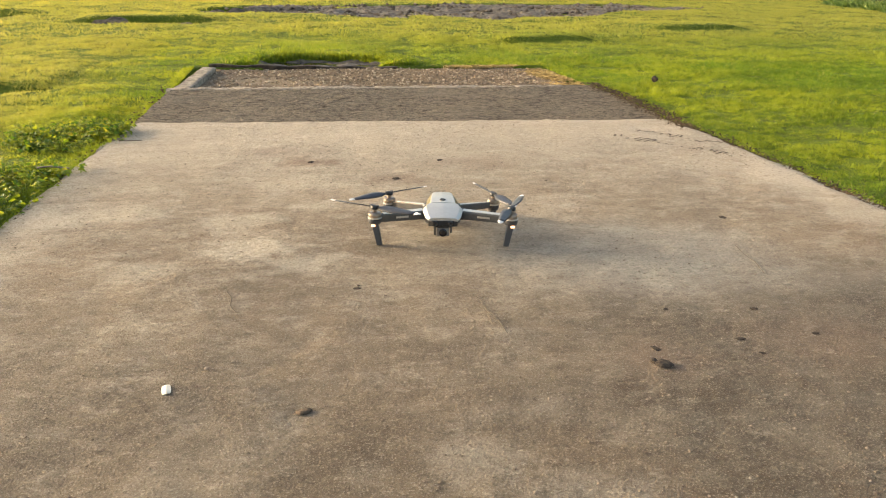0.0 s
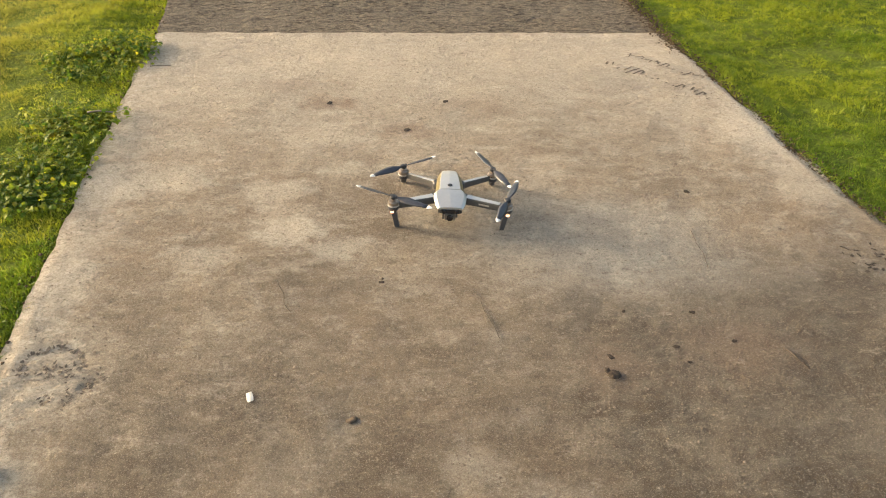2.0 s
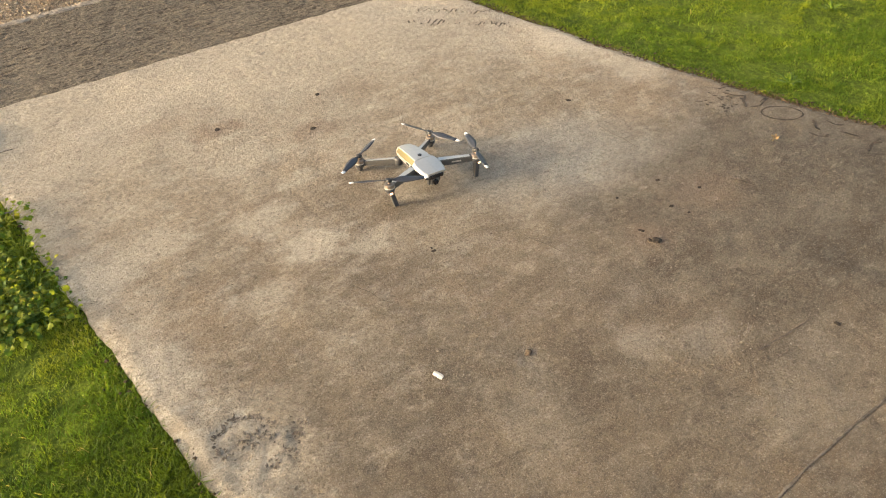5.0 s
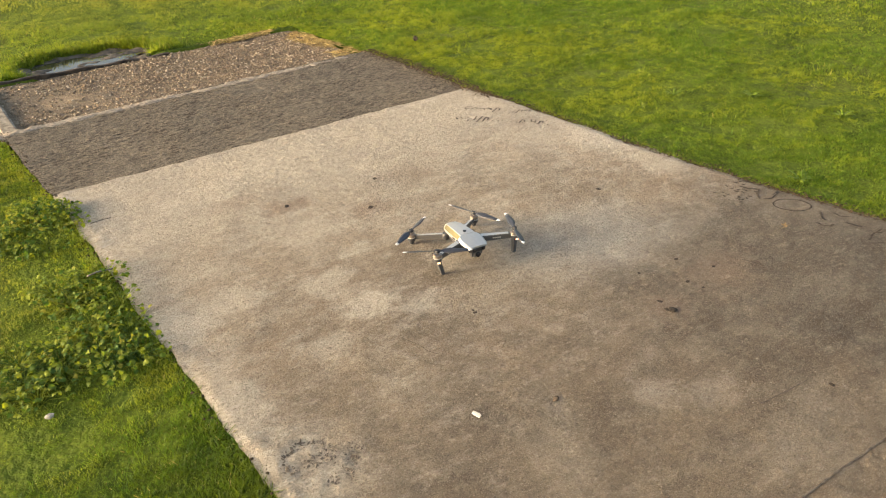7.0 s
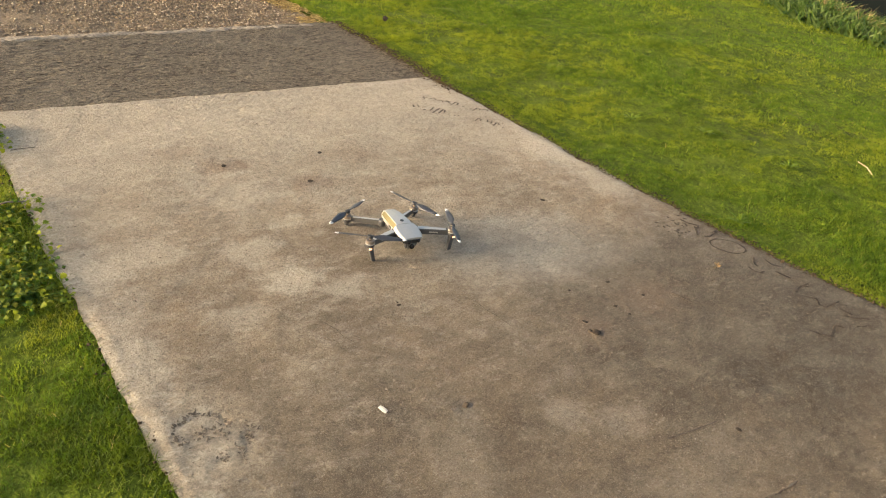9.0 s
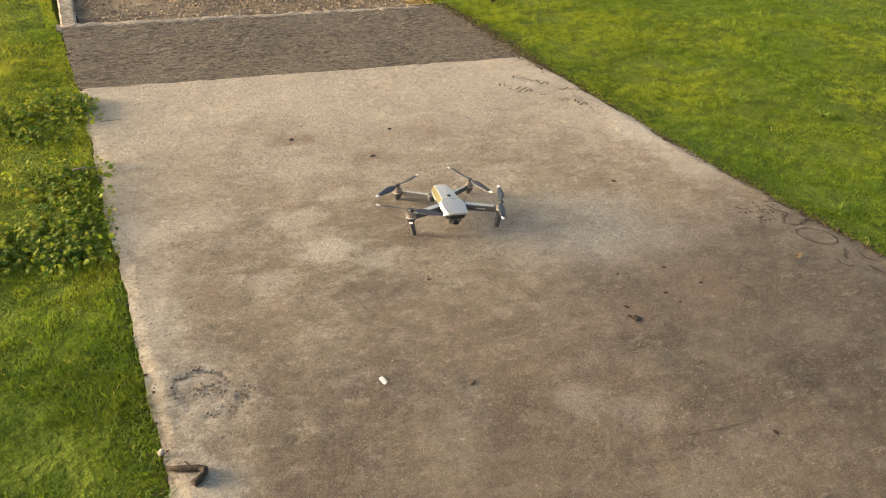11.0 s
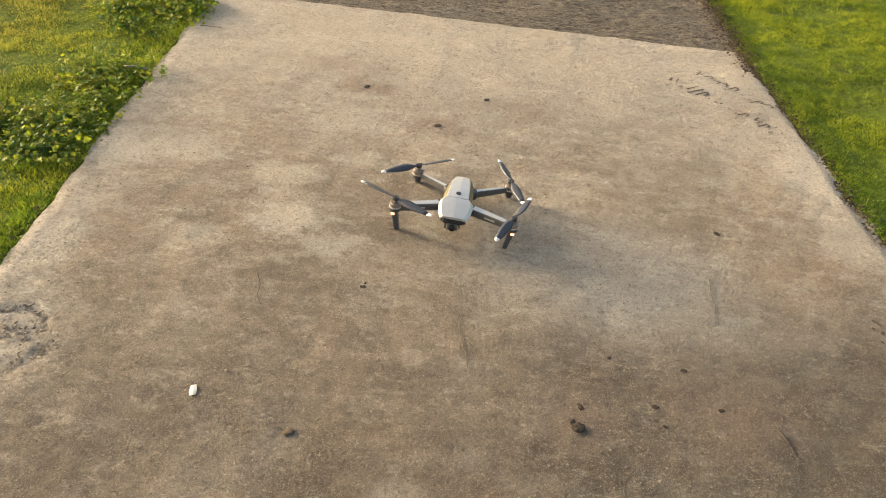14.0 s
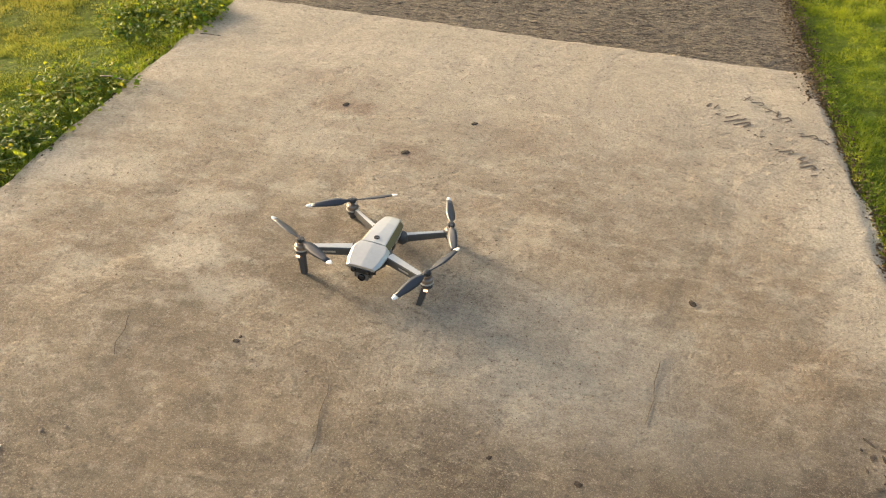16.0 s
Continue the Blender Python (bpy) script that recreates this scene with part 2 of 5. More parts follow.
def grass_material():
    n = Nodes("grass_blade")
    r = n.island()
    zone = n.noise(0.9, 5, 0.62, warp=0.4)
    tuft = n.noise(2.6, 4, 0.6)
    col = n.mix(n.ramp(zone, 0.42, 0.60), GRASS_GREEN, GRASS_LIME)
    col = n.mix(n.ramp(tuft, 0.44, 0.70, 0, 0.6), col, GRASS_DEEP)
    col = n.mix(n.ramp(r, 0.0, 1.0, 0.0, 0.62), col, GRASS_LIME)
    gx, gy, _ = n.axes()
    patchy = n.ramp(n.noise(1.0, 5, 0.65, n.scaled(3.0, 7.0, 2.0, 0.5, (6, 1, 0)), 0.4), 0.48, 0.66, 0, 0.42)
    clump = n.noise(26.0, 4, 0.65, warp=0.3)
    col = n.mix(n.ramp(clump, 0.54, 0.40, 0, 0.60), col, GRASS_DEEP)
    col = n.mix(n.ramp(clump, 0.56, 0.68, 0, 0.50), col, (0.27, 0.31, 0.028))
    col = n.mix(n.calc("MULTIPLY", patchy, n.ramp(gx, 1.0, 1.6)), col, GRASS_DEEP)
    sunny = n.ramp(n.noise(1.0, 4, 0.6, n.scaled(3.0, 6.0, 3.0, -0.4, (2, 6, 0)), 0.3), 0.50, 0.62, 0, 0.55)
    col = n.mix(n.calc("MULTIPLY", sunny, n.ramp(gx, -0.8, -0.9)), col, (0.25, 0.26, 0.022))
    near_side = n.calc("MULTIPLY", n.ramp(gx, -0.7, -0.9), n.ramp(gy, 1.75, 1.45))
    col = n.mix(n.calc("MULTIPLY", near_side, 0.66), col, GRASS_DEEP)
    far_side = n.ramp(gy, 1.6, 2.4)
    dry = n.calc("MAXIMUM", n.calc("MULTIPLY", n.ramp(gx, -0.9, -1.5, 0, 0.65), far_side), n.ramp(gy, 4.5, 8.0, 0, 0.60))
    col = n.mix(dry, col, GRASS_DRY)
    col = n.mix(n.ramp(r, 0.975, 0.99, 0, 0.6), col, (0.42, 0.34, 0.12))
    thin = n.mix(1.0, col, (1.70, 1.55, 0.95), "MULTIPLY")
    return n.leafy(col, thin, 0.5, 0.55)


def soil_material():
    n = Nodes("turf_soil")
    base = n.mix(n.ramp(n.noise(9.0, 5), 0.35, 0.7), (0.085, 0.12, 0.012), (0.14, 0.18, 0.018))
    base = n.mix(n.ramp(n.noise(0.8, 4), 0.50, 0.75, 0, 0.35), base, (0.12, 0.095, 0.045))
    base = n.mix(n.ramp(n.noise(90.0, 3), 0.42, 0.66), n.mix(0.35, base, (0.02, 0.025, 0.006)), base)
    return n.done(base, 0.95, 0, n.bump(n.noise(45.0, 5), 0.02, 0.9), 0.1)


def weed_material():
    n = Nodes("weed_leaf")
    r = n.t.nodes.new("ShaderNodeObjectInfo").outputs["Random"]
    col = n.mix(n.ramp(r, 0.1, 0.9), (0.065, 0.125, 0.013), (0.245, 0.285, 0.023))
    col = n.mix(n.ramp(r, 0.92, 0.97), col, (0.27, 0.265, 0.03))
    col = n.mix(n.ramp(n.noise(60.0, 3), 0.45, 0.7, 0, 0.35), col, (0.05, 0.09, 0.012))
    thin = n.mix(1.0, col, (1.7, 1.6, 0.7), "MULTIPLY")
    return n.leafy(col, thin, 0.45, 0.6, n.bump(n.noise(150.0, 2), 0.001, 0.5))


def bank_material():
    n = Nodes("bank_leaf")
    r = n.island()
    col = n.mix(n.ramp(r, 0.1, 0.9), (0.05, 0.095, 0.018), (0.125, 0.17, 0.04))
    return n.leafy(col, n.mix(1.0, col, (1.5, 1.5, 0.8), "MULTIPLY"), 0.35, 0.5)


def plain(name, color, rough, metal=0.0, grain=0.0, spec=0.5, vary=0.15):
    n = Nodes(name)
    dark = tuple(c * (1 - vary) for c in color)
    col = n.mix(n.ramp(n.noise(130.0, 4, 0.6), 0.35, 0.7), dark, color)
    rg = n.ramp(n.noise(70.0, 3), 0.3, 0.7, rough * 0.85, min(1.0, rough * 1.15))
    return n.done(col, rg, metal, n.bump(n.noise(900.0, 2), 0.0004, grain) if grain else None, spec)


def led_material():
    n = Nodes("led_glow")
    return n.done((0.9, 0.75, 0.6), 0.3, 0, None, 0.5, (1.0, 0.46, 0.20), 1.1)


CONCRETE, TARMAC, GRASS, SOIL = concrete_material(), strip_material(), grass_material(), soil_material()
WEED, BANK = weed_material(), bank_material()


def rosette_material():
    n = Nodes("rosette_leaf")
    col = n.mix(n.ramp(n.noise(90.0, 3), 0.35, 0.7), (0.12, 0.20, 0.017), (0.22, 0.29, 0.026))
    return n.leafy(col, n.mix(1.0, col, (1.5, 1.4, 0.7), "MULTIPLY"), 0.4, 0.5)


ROSETTE = rosette_material()
KERB = speckled("crumbled_mortar", (0.22, 0.18, 0.135), (0.42, 0.35, 0.265), 70.0, 0.93, 0.004)
MUD = speckled("damp_mud", (0.040, 0.032, 0.023), (0.17, 0.138, 0.10), 22.0, 0.7, 0.012, 3.0, 0.4)
DIRT = speckled("dark_dirt", (0.018, 0.014, 0.011), (0.07, 0.052, 0.036), 150.0, 0.9, 0.002)
ETCH = speckled("dirt_filled_scratch", (0.026, 0.021, 0.016), (0.105, 0.08, 0.058), 45.0, 0.92, 0.001, 14.0)
FADED = speckled("faded_scratch", (0.055, 0.044, 0.034), (0.18, 0.145, 0.11), 45.0, 0.92, 0.001, 14.0)
CRACK = speckled("hairline_crack", (0.075, 0.06, 0.046), (0.19, 0.155, 0.12), 60.0, 0.92, 0.001, 14.0)
SEAM = speckled("faint_worn_line", (0.085, 0.068, 0.050), (0.17, 0.138, 0.10), 60.0, 0.92, 0.001, 14.0)
EDGE_SOIL = speckled("brown_edge_soil", (0.030, 0.021, 0.012), (0.125, 0.083, 0.042), 80.0, 0.95, 0.004)
KERB_SOIL = speckled("gritty_soil", (0.12, 0.090, 0.058), (0.29, 0.22, 0.145), 110.0, 0.95, 0.004)
TIMBER = speckled("grey_timber", (0.15, 0.122, 0.088), (0.37, 0.32, 0.25), 35.0, 0.85, 0.003)
DARK_TIMBER = speckled("dark_wet_timber", (0.03, 0.022, 0.015), (0.10, 0.072, 0.05), 35.0, 0.7, 0.003)
PEBBLE = pebble_material("mixed_pebbles", ((0.27, 0.20, 0.13), (0.19, 0.138, 0.088), (0.47, 0.385, 0.275), (0.23, 0.165, 0.105), (0.145, 0.112, 0.077), (0.30, 0.225, 0.15), (0.24, 0.18, 0.12)))
GRIT = pebble_material("pale_grit", ((0.27, 0.225, 0.175), (0.21, 0.165, 0.12), (0.36, 0.31, 0.25), (0.12, 0.092, 0.068)))
MUD_CLOD = pebble_material("mud_clod", ((0.10, 0.078, 0.053), (0.065, 0.05, 0.035), (0.14, 0.11, 0.078), (0.045, 0.036, 0.027), (0.24, 0.20, 0.145)))
CRUMB = pebble_material("concrete_crumb", ((0.25, 0.20, 0.145), (0.19, 0.148, 0.106), (0.13, 0.10, 0.072), (0.30, 0.245, 0.185), (0.21, 0.165, 0.12)))
WITHERED = pebble_material("withered_grass", ((0.16, 0.10, 0.045), (0.09, 0.058, 0.028), (0.24, 0.165, 0.07), (0.12, 0.12, 0.03)))
STRAW = pebble_material("dry_straw", ((0.48, 0.34, 0.12), (0.34, 0.235, 0.08), (0.58, 0.44, 0.18), (0.22, 0.145, 0.05)))
PAPER = plain("white_chip", (0.80, 0.745, 0.63), 0.6, 0, 0.3)
DEAD_LEAF = plain("orange_dead_leaf", (0.37, 0.235, 0.10), 0.6, 0, 0.3, 0.3, 0.4)
STALK = speckled("pale_stalk", (0.26, 0.21, 0.10), (0.50, 0.42, 0.23), 90.0, 0.8, 0.001)
BROWN = speckled("dark_brown_stone", (0.045, 0.032, 0.022), (0.16, 0.115, 0.075), 90.0, 0.85, 0.002)
CLOD = speckled("earthy_stone", (0.20, 0.16, 0.115), (0.36, 0.295, 0.22), 90.0, 0.9, 0.002)
STONE = speckled("pale_stone", (0.30, 0.265, 0.21), (0.48, 0.435, 0.36), 60.0, 0.85, 0.003)
SHELL = plain("silver_paint", (0.58, 0.565, 0.53), 0.36, 0.62, 0.15, 0.5, 0.05)
# the low sun's gold on the battery sides is put into this colour
SIDE = plain("sunlit_gold_grey", (0.180, 0.152, 0.072), 0.36, 0.40, 0.15, 0.5, 0.08)
GREY = plain("dark_grey_plastic", (0.062, 0.062, 0.066), 0.45, 0.1, 0.4)
CAMERA_GREY = plain("camera_grey", (0.22, 0.205, 0.19), 0.35, 0.4, 0.2)
ARM = plain("grey_satin_arm", (0.115, 0.113, 0.112), 0.38, 0.35, 0.2)
INLAY = plain("silver_inlay", (0.60, 0.58, 0.54), 0.33, 0.6, 0.1, 0.5, 0.06)
BLACK = plain("black_plastic", (0.020, 0.020, 0.022), 0.4, 0, 0.3)
BLADE = plain("blade_composite", (0.038, 0.041, 0.052), 0.38, 0.0, 0.1)
WHITE = plain("white_tip_paint", (0.86, 0.85, 0.82), 0.45, 0, 0.0, 0.5, 0.05)
MOTOR = plain("copper_grey_motor", (0.36, 0.30, 0.25), 0.32, 0.85, 0.1)
LENS = plain("lens_glass", (0.008, 0.008, 0.012), 0.06, 0.0, 0.0, 0.8, 0.0)
LED = led_material()


def water_material(name, color, rough, spec):
    n = Nodes(name)
    return n.done(color, rough, 0, n.bump(n.noise(14.0, 3), 0.004, 0.3), spec)


WATER, POND = water_material("puddle_water", (0.05, 0.045, 0.035), 0.04, 0.6), water_material("pond_water", (0.014, 0.016, 0.012), 0.25, 0.03)
POND.node_tree.nodes["Principled BSDF"].inputs["IOR"].default_value = 1.03


# ---- mesh helpers ----
def vnoise(x, y, scale, seed=0, octaves=3):
    """Smooth value noise from -1 to 1 over arrays."""
    total, amp, norm = np.zeros_like(x, dtype=float), 1.0, 0.0
    for o in range(octaves):
        table = np.random.RandomState(seed * 17 + o).rand(256, 256) * 2 - 1
        u, v = x * scale + 100.3 + 7 * o, y * scale + 100.7 + 3 * o
        iu, iv = np.floor(u).astype(int), np.floor(v).astype(int)
        fu, fv = u - iu, v - iv
        fu, fv = fu * fu * (3 - 2 * fu), fv * fv * (3 - 2 * fv)
        a, b = table[iu % 256, iv % 256], table[(iu + 1) % 256, iv % 256]
        c, d = table[iu % 256, (iv + 1) % 256], table[(iu + 1) % 256, (iv + 1) % 256]
        total += amp * ((a * (1 - fu) + b * fu) * (1 - fv) + (c * (1 - fu) + d * fu) * fv)
        norm, amp, scale = norm + amp, amp * 0.5, scale * 2.03
    return total / norm


def smooth(e0, e1, x):
    t = np.clip((x - e0) / (e1 - e0), 0, 1)
    return t * t * (3 - 2 * t)


def mesh_of(name, verts, faces, material, flat=False):
    """A mesh from an n x 3 array of points and an m x 3 or m x 4 array of corners."""
    me = bpy.data.meshes.new(name)
    verts, faces = np.asarray(verts, dtype=np.float32), np.asarray(faces, dtype=np.int32)
    k = faces.shape[1]
    me.vertices.add(len(verts))
    me.vertices.foreach_set("co", verts.ravel())
    me.loops.add(faces.size)
    me.loops.foreach_set("vertex_index", faces.ravel())
    me.polygons.add(len(faces))
    me.polygons.foreach_set("loop_start", np.arange(0, faces.size, k, dtype=np.int32))
    me.update(calc_edges=True)
    me.validate()
    me.polygons.foreach_set("use_smooth", np.full(len(me.polygons), not flat))
    me.materials.append(material)
    return me


def grid_faces(nu, nv):
    i = np.arange(nu * nv).reshape(nu, nv)
    return np.stack([i[:-1, :-1], i[1:, :-1], i[1:, 1:], i[:-1, 1:]], -1).reshape(-1, 4)


def part(name, bm, material, parent=None, label="", flat=True):
    me = bpy.data.meshes.new(name)
    bmesh.ops.recalc_face_normals(bm, faces=bm.faces)
    bm.to_mesh(me)
    bm.free()
    me.polygons.foreach_set("use_smooth", np.full(len(me.polygons), not flat))
    me.materials.append(material)
    ob = new(name, me)
    if parent is not None:
        ob.parent = parent
    if label:
        tagged(ob, label)
    return ob


def loft(rings, bm=None, caps=True):
    bm = bm or bmesh.new()
    rows = [[bm.verts.new(p) for p in ring] for ring in rings]
    for a, b in zip(rows, rows[1:]):
        for i in range(len(a)):
            j = (i + 1) % len(a)
            bm.faces.new((a[i], a[j], b[j], b[i]))
    if caps:
        bm.faces.new(rows[0][::-1])
        bm.faces.new(rows[-1])
    return bm


def turned(profile, centre=(0, 0, 0), n=20, bm=None):
    """A body of revolution round z from (radius, height) pairs."""
    cx, cy, cz = centre
    return loft([[(cx + r * math.cos(2 * math.pi * k / n), cy + r * math.sin(2 * math.pi * k / n), cz + z) for k in range(n)] for r, z in profile], bm)


def bevelled(bm, width, segments=2):
    bmesh.ops.bevel(bm, geom=list(bm.edges), offset=width, segments=segments, affect="EDGES", profile=0.6)
    return bm


def box(size, centre, bm=None, matrix=None, bevel=0.0):
    b = bmesh.new()
    m = Matrix.Translation(centre) @ (matrix or Matrix()) @ Matrix.Diagonal((*size, 1))
    bmesh.ops.create_cube(b, size=1.0, matrix=m)
    if bevel:
        bevelled(b, bevel)
    return b


def bar(a, b, wa, ha, wb, hb, bevel=0.0015):
    """A tapered beam from a to b; w across, h upright."""
    a, b = Vector(a), Vector(b)
    along = (b - a).normalized()
    side = along.cross(Vector((0, 0, 1)))
    side = side.normalized() if side.length > 1e-3 else Vector((1, 0, 0))
    up = side.cross(along).normalized()
    rings = []
    for p, w, h in ((a, wa, ha), (b, wb, hb)):
        rings.append([p + side * (sx * w / 2) + up * (sz * h / 2) for sx, sz in ((-1, -1), (1, -1), (1, 1), (-1, 1))])
    bm = loft(rings)
    return bevelled(bm, bevel) if bevel else bm


# ---- plan of the ground ----
def left_edge(y):
    return np.interp(y, [-4, 0.5, 1.26, 1.79, 2.35, 3.1, 4.1], [-1.04, -0.93, -0.905, -0.886, -0.862, -0.828, -0.815])


def right_edge(y):
    return np.interp(y, [-4, 0.0, 0.8, 1.05, 1.8, 2.1, 3.1, 4.0], [1.95, 1.42, 1.29, 1.24, 1.165, 1.155, 1.15, 1.165])


LAWN_WEEDS = ((1.335, 1.41), (1.75, 2.30), (1.975, 2.035), (2.01, 1.62))
RIDGES = ((-1.62, 8.10, 0.75, 0.052), (-3.6, 8.80, 1.0, 0.055), (-0.7, 9.75, 0.8, 0.05), (-0.17, 5.29, 0.62, 0.022), (-1.6, 4.10, 0.28, 0.022), (2.9, 2.45, 0.35, 0.012), (3.1, 2.85, 0.30, 0.012), (1.6, 6.3, 0.5, 0.035), (3.4, 7.4, 0.6, 0.04), (4.4, 5.2, 0.5, 0.04))
PAD_END, STRIP_END, BOX_END = 3.09, 4.03, 4.88


def end_skew(x):
    """How much further the slab's far end lies towards its left corner."""
    return 0.075 * np.clip((1.1 - x) / 1.9, 0, 1)


def pond_side(x, y):
    return 0.95 * x - 0.30 * y


def mud_mask(x, y):
    """1 in bare muddy ground, 0 in turf."""
    w = vnoise(x, y, 1.3, 5) * 0.45
    m = smooth(1.0, 0.82, np.hypot((x - 2.0 - 0.3 * (y - 10.5)) / 2.7, (y - 10.3 - 0.12 * (x - 2)) / 1.35) + w)
    for cx, cy, rx, ry in ((-1.62, 7.96, 0.60, 0.15), (-3.6, 8.62, 0.8, 0.18), (-0.7, 9.58, 0.60, 0.16), (-1.55, 4.02, 0.20, 0.10), (-1.50, 2.33, 0.17, 0.13)):
        rag = 0.55 * vnoise(x, y, 9.0, 6) if cy < 5 else 0.0
        m = np.maximum(m, (0.62 if cy < 5 else 1.0) * smooth(1.15, 0.8, np.hypot((x - cx) / rx, (y - cy) / ry) + w + rag))
    return m


def ground_z(x, y):
    z = -0.018 - 0.013 * smooth(3.2, 4.6, y) + 0.016 * vnoise(x, y, 0.8, 3) + 0.013 * vnoise(x, y, 2.7, 4)
    for cx, cy, rx, h in RIDGES:      # small turf steps with a steep near face
        wave = cy + 0.06 * np.sin(5.0 * (x - cx))
        z = z + h * smooth(wave - 0.06, wave + 0.05, y) * smooth(wave + 1.1, wave + 0.1, y) * smooth(1.0, 0.55, np.abs(x - cx) / rx)
    z = z + 0.022 * smooth(1.3, 2.2, x) * smooth(6.5, 4.0, y)
    near = np.maximum(smooth(0.25, 0.0, left_edge(y) - x) * smooth(0.25, 0.0, x - right_edge(y)) * smooth(BOX_END + 0.3, BOX_END, y), 0)
    z = z * (1 - near) - (0.012 + 0.024 * smooth(2.95, 3.3, y)) * near
    z = z - 0.03 * mud_mask(x, y)
    dip = smooth(1.16, 0.93, np.hypot((x + 0.12) / 0.37, (y - 5.02) / 0.20))
    z = z * (1 - dip) - 0.072 * dip
    return z - 0.55 * smooth(4.7, 6.0, pond_side(x, y))


def covered(x, y):
    """True where slab, strip or gravel bed lies."""
    l, r = left_edge(y), right_edge(y)
    return (x > l - 0.012) & (x < r + 0.008) & (y < BOX_END + 0.03)


def lines(*pieces):
    return np.unique(np.concatenate([np.linspace(a, b, n) for a, b, n in pieces]))


def build_ground():
    xs = lines((-400, -40, 10), (-40, -6, 18), (-6, -3, 40), (-3, 3, 150), (3, 9, 100), (9, 40, 18), (40, 400, 10))
    ys = lines((-400, -40, 10), (-40, -3, 18), (-3, 0, 30), (0, 6, 150), (6, 13.5, 190), (13.5, 40, 14), (40, 400, 10))
    gx, gy = np.meshgrid(xs, ys, indexing="ij")
    gz = ground_z(gx, gy)
    # below the hard surfaces the soil lies lower
    rim = np.where(gy < 3.05, 0.10, 0.0)
    inside = (gx > left_edge(gy) + rim) & (gx < right_edge(gy) - rim) & (gy < BOX_END - 0.03) & (gy > -3.9)
    gz = np.where(inside, gz - 0.07, gz)
    v = np.stack([gx, gy, gz], -1).reshape(-1, 3)
    ob = new("ground", mesh_of("ground", v, grid_faces(len(xs), len(ys)), SOIL))
    tagged(ob, "green turf ground with soil between the grass", "ground", kind="structure")
    m = np.stack([gx, gy, gz], -1)
    # bare muddy places, as their own rough sheets just above the soil
    for name, label, x0, x1, y0, y1, step in (("mud_patch", "bare churned dark mud in the lawn", -1.8, 6.2, 8.6, 12.4, 0.035), ("mud_patch", "dark bare dip between grass tufts", -2.5, -0.8, 7.6, 8.5, 0.03),
                                       ("mud_patch", "dark bare dip between grass tufts", -4.7, -2.4, 8.2, 9.2, 0.04), ("mud_patch", "small bare brown soil patch in the grass", -1.75, -1.28, 2.12, 2.54, 0.012),
                                       ("mud_patch", "wet mud round a shallow puddle", -0.85, 0.50, 4.87, 5.36, 0.012),
                                       ("mud_patch", "small bare brown soil patch in the grass", -1.85, -1.28, 3.85, 4.2, 0.015)):
        px, py = np.meshgrid(np.arange(x0, x1, step), np.arange(y0, y1, step), indexing="ij")
        mk = mud_mask(px, py)
        pz = ground_z(px, py) + 0.012 + (0.034 * vnoise(px, py, 5.0, 9) + 0.016 * vnoise(px, py, 17.0, 19)) * mk - 0.05 * (1 - smooth(0.1, 0.55, mk)) - (0.008 if y1 < 4.5 else 0.0)
        if 4.8 < y0 < 5:
            e = np.hypot((px + 0.12) / 0.38, (py - 5.02) / 0.205)
            pz = -0.0480 + 0.020 * vnoise(px, py * 2.0, 9.0, 10) + 0.005 * vnoise(px, py, 26.0, 13) + 0.010 * smooth(0.75, 1.0, e) - 0.06 * smooth(0.98, 1.12, e)
        o = new(name, mesh_of(name, np.stack([px, py, pz], -1).reshape(-1, 3), grid_faces(*px.shape), EDGE_SOIL if y1 < 4.5 else MUD))
        tagged(o, label, "mud", kind="structure")


def build_mud_clods():
    """Churned clods with pale stalks over the far mud."""
    rs = np.random.RandomState(29)
    n = 5200
    x, y = rs.uniform(-1.2, 5.8, n), rs.uniform(8.8, 12.2, n)
    k = mud_mask(x, y) > 0.35
    x, y = x[k], y[k]
    s = 0.009 + 0.026 * rs.rand(len(x)) ** 3
    pebbles("mud_clods", np.stack([x, y, ground_z(x, y) + 0.008 + s * 0.3], -1), s, MUD_CLOD, "churned brown clods over bare mud", "mud", 30, fine=False)


def pad_z(x, y):
    z = 0.0028 * vnoise(x, y, 3.0, 21) + 0.0022 * vnoise(x, y, 14.0, 22) + 0.0006 * vnoise(x, y, 40.0, 23, 1)
    rim = np.minimum(x - left_edge(y), right_edge(y) - x)
    z = z - 0.005 * smooth(0.03, 0.0, rim + 0.012 * vnoise(x, y, 9.0, 24))
    z = z - 0.012 * smooth(2.7, 3.1, y)
    # rough broken spot near the left side
    d = np.hypot((x + 0.80) / 0.11, (y - 1.28) / 0.10)
    z = z - 0.0025 * smooth(1.0, 0.5, d) * (0.4 + 1.0 * vnoise(x, y, 38.0, 25))
    arch = np.abs(np.hypot((x + 0.80) / 0.052, (y - 1.318) / 0.054) - 1.0)
    z = z - 0.0022 * smooth(0.40, 0.05, arch) * smooth(1.300, 1.325, y)
    for tx, ty in ((-0.797, 1.228), (-0.753, 1.219), (-0.729, 1.255), (-0.707, 1.278)):
        z = z - 0.0018 * smooth(1.4, 0.2, np.hypot((x - tx) / 0.010, (y - ty) / 0.019))
    return z


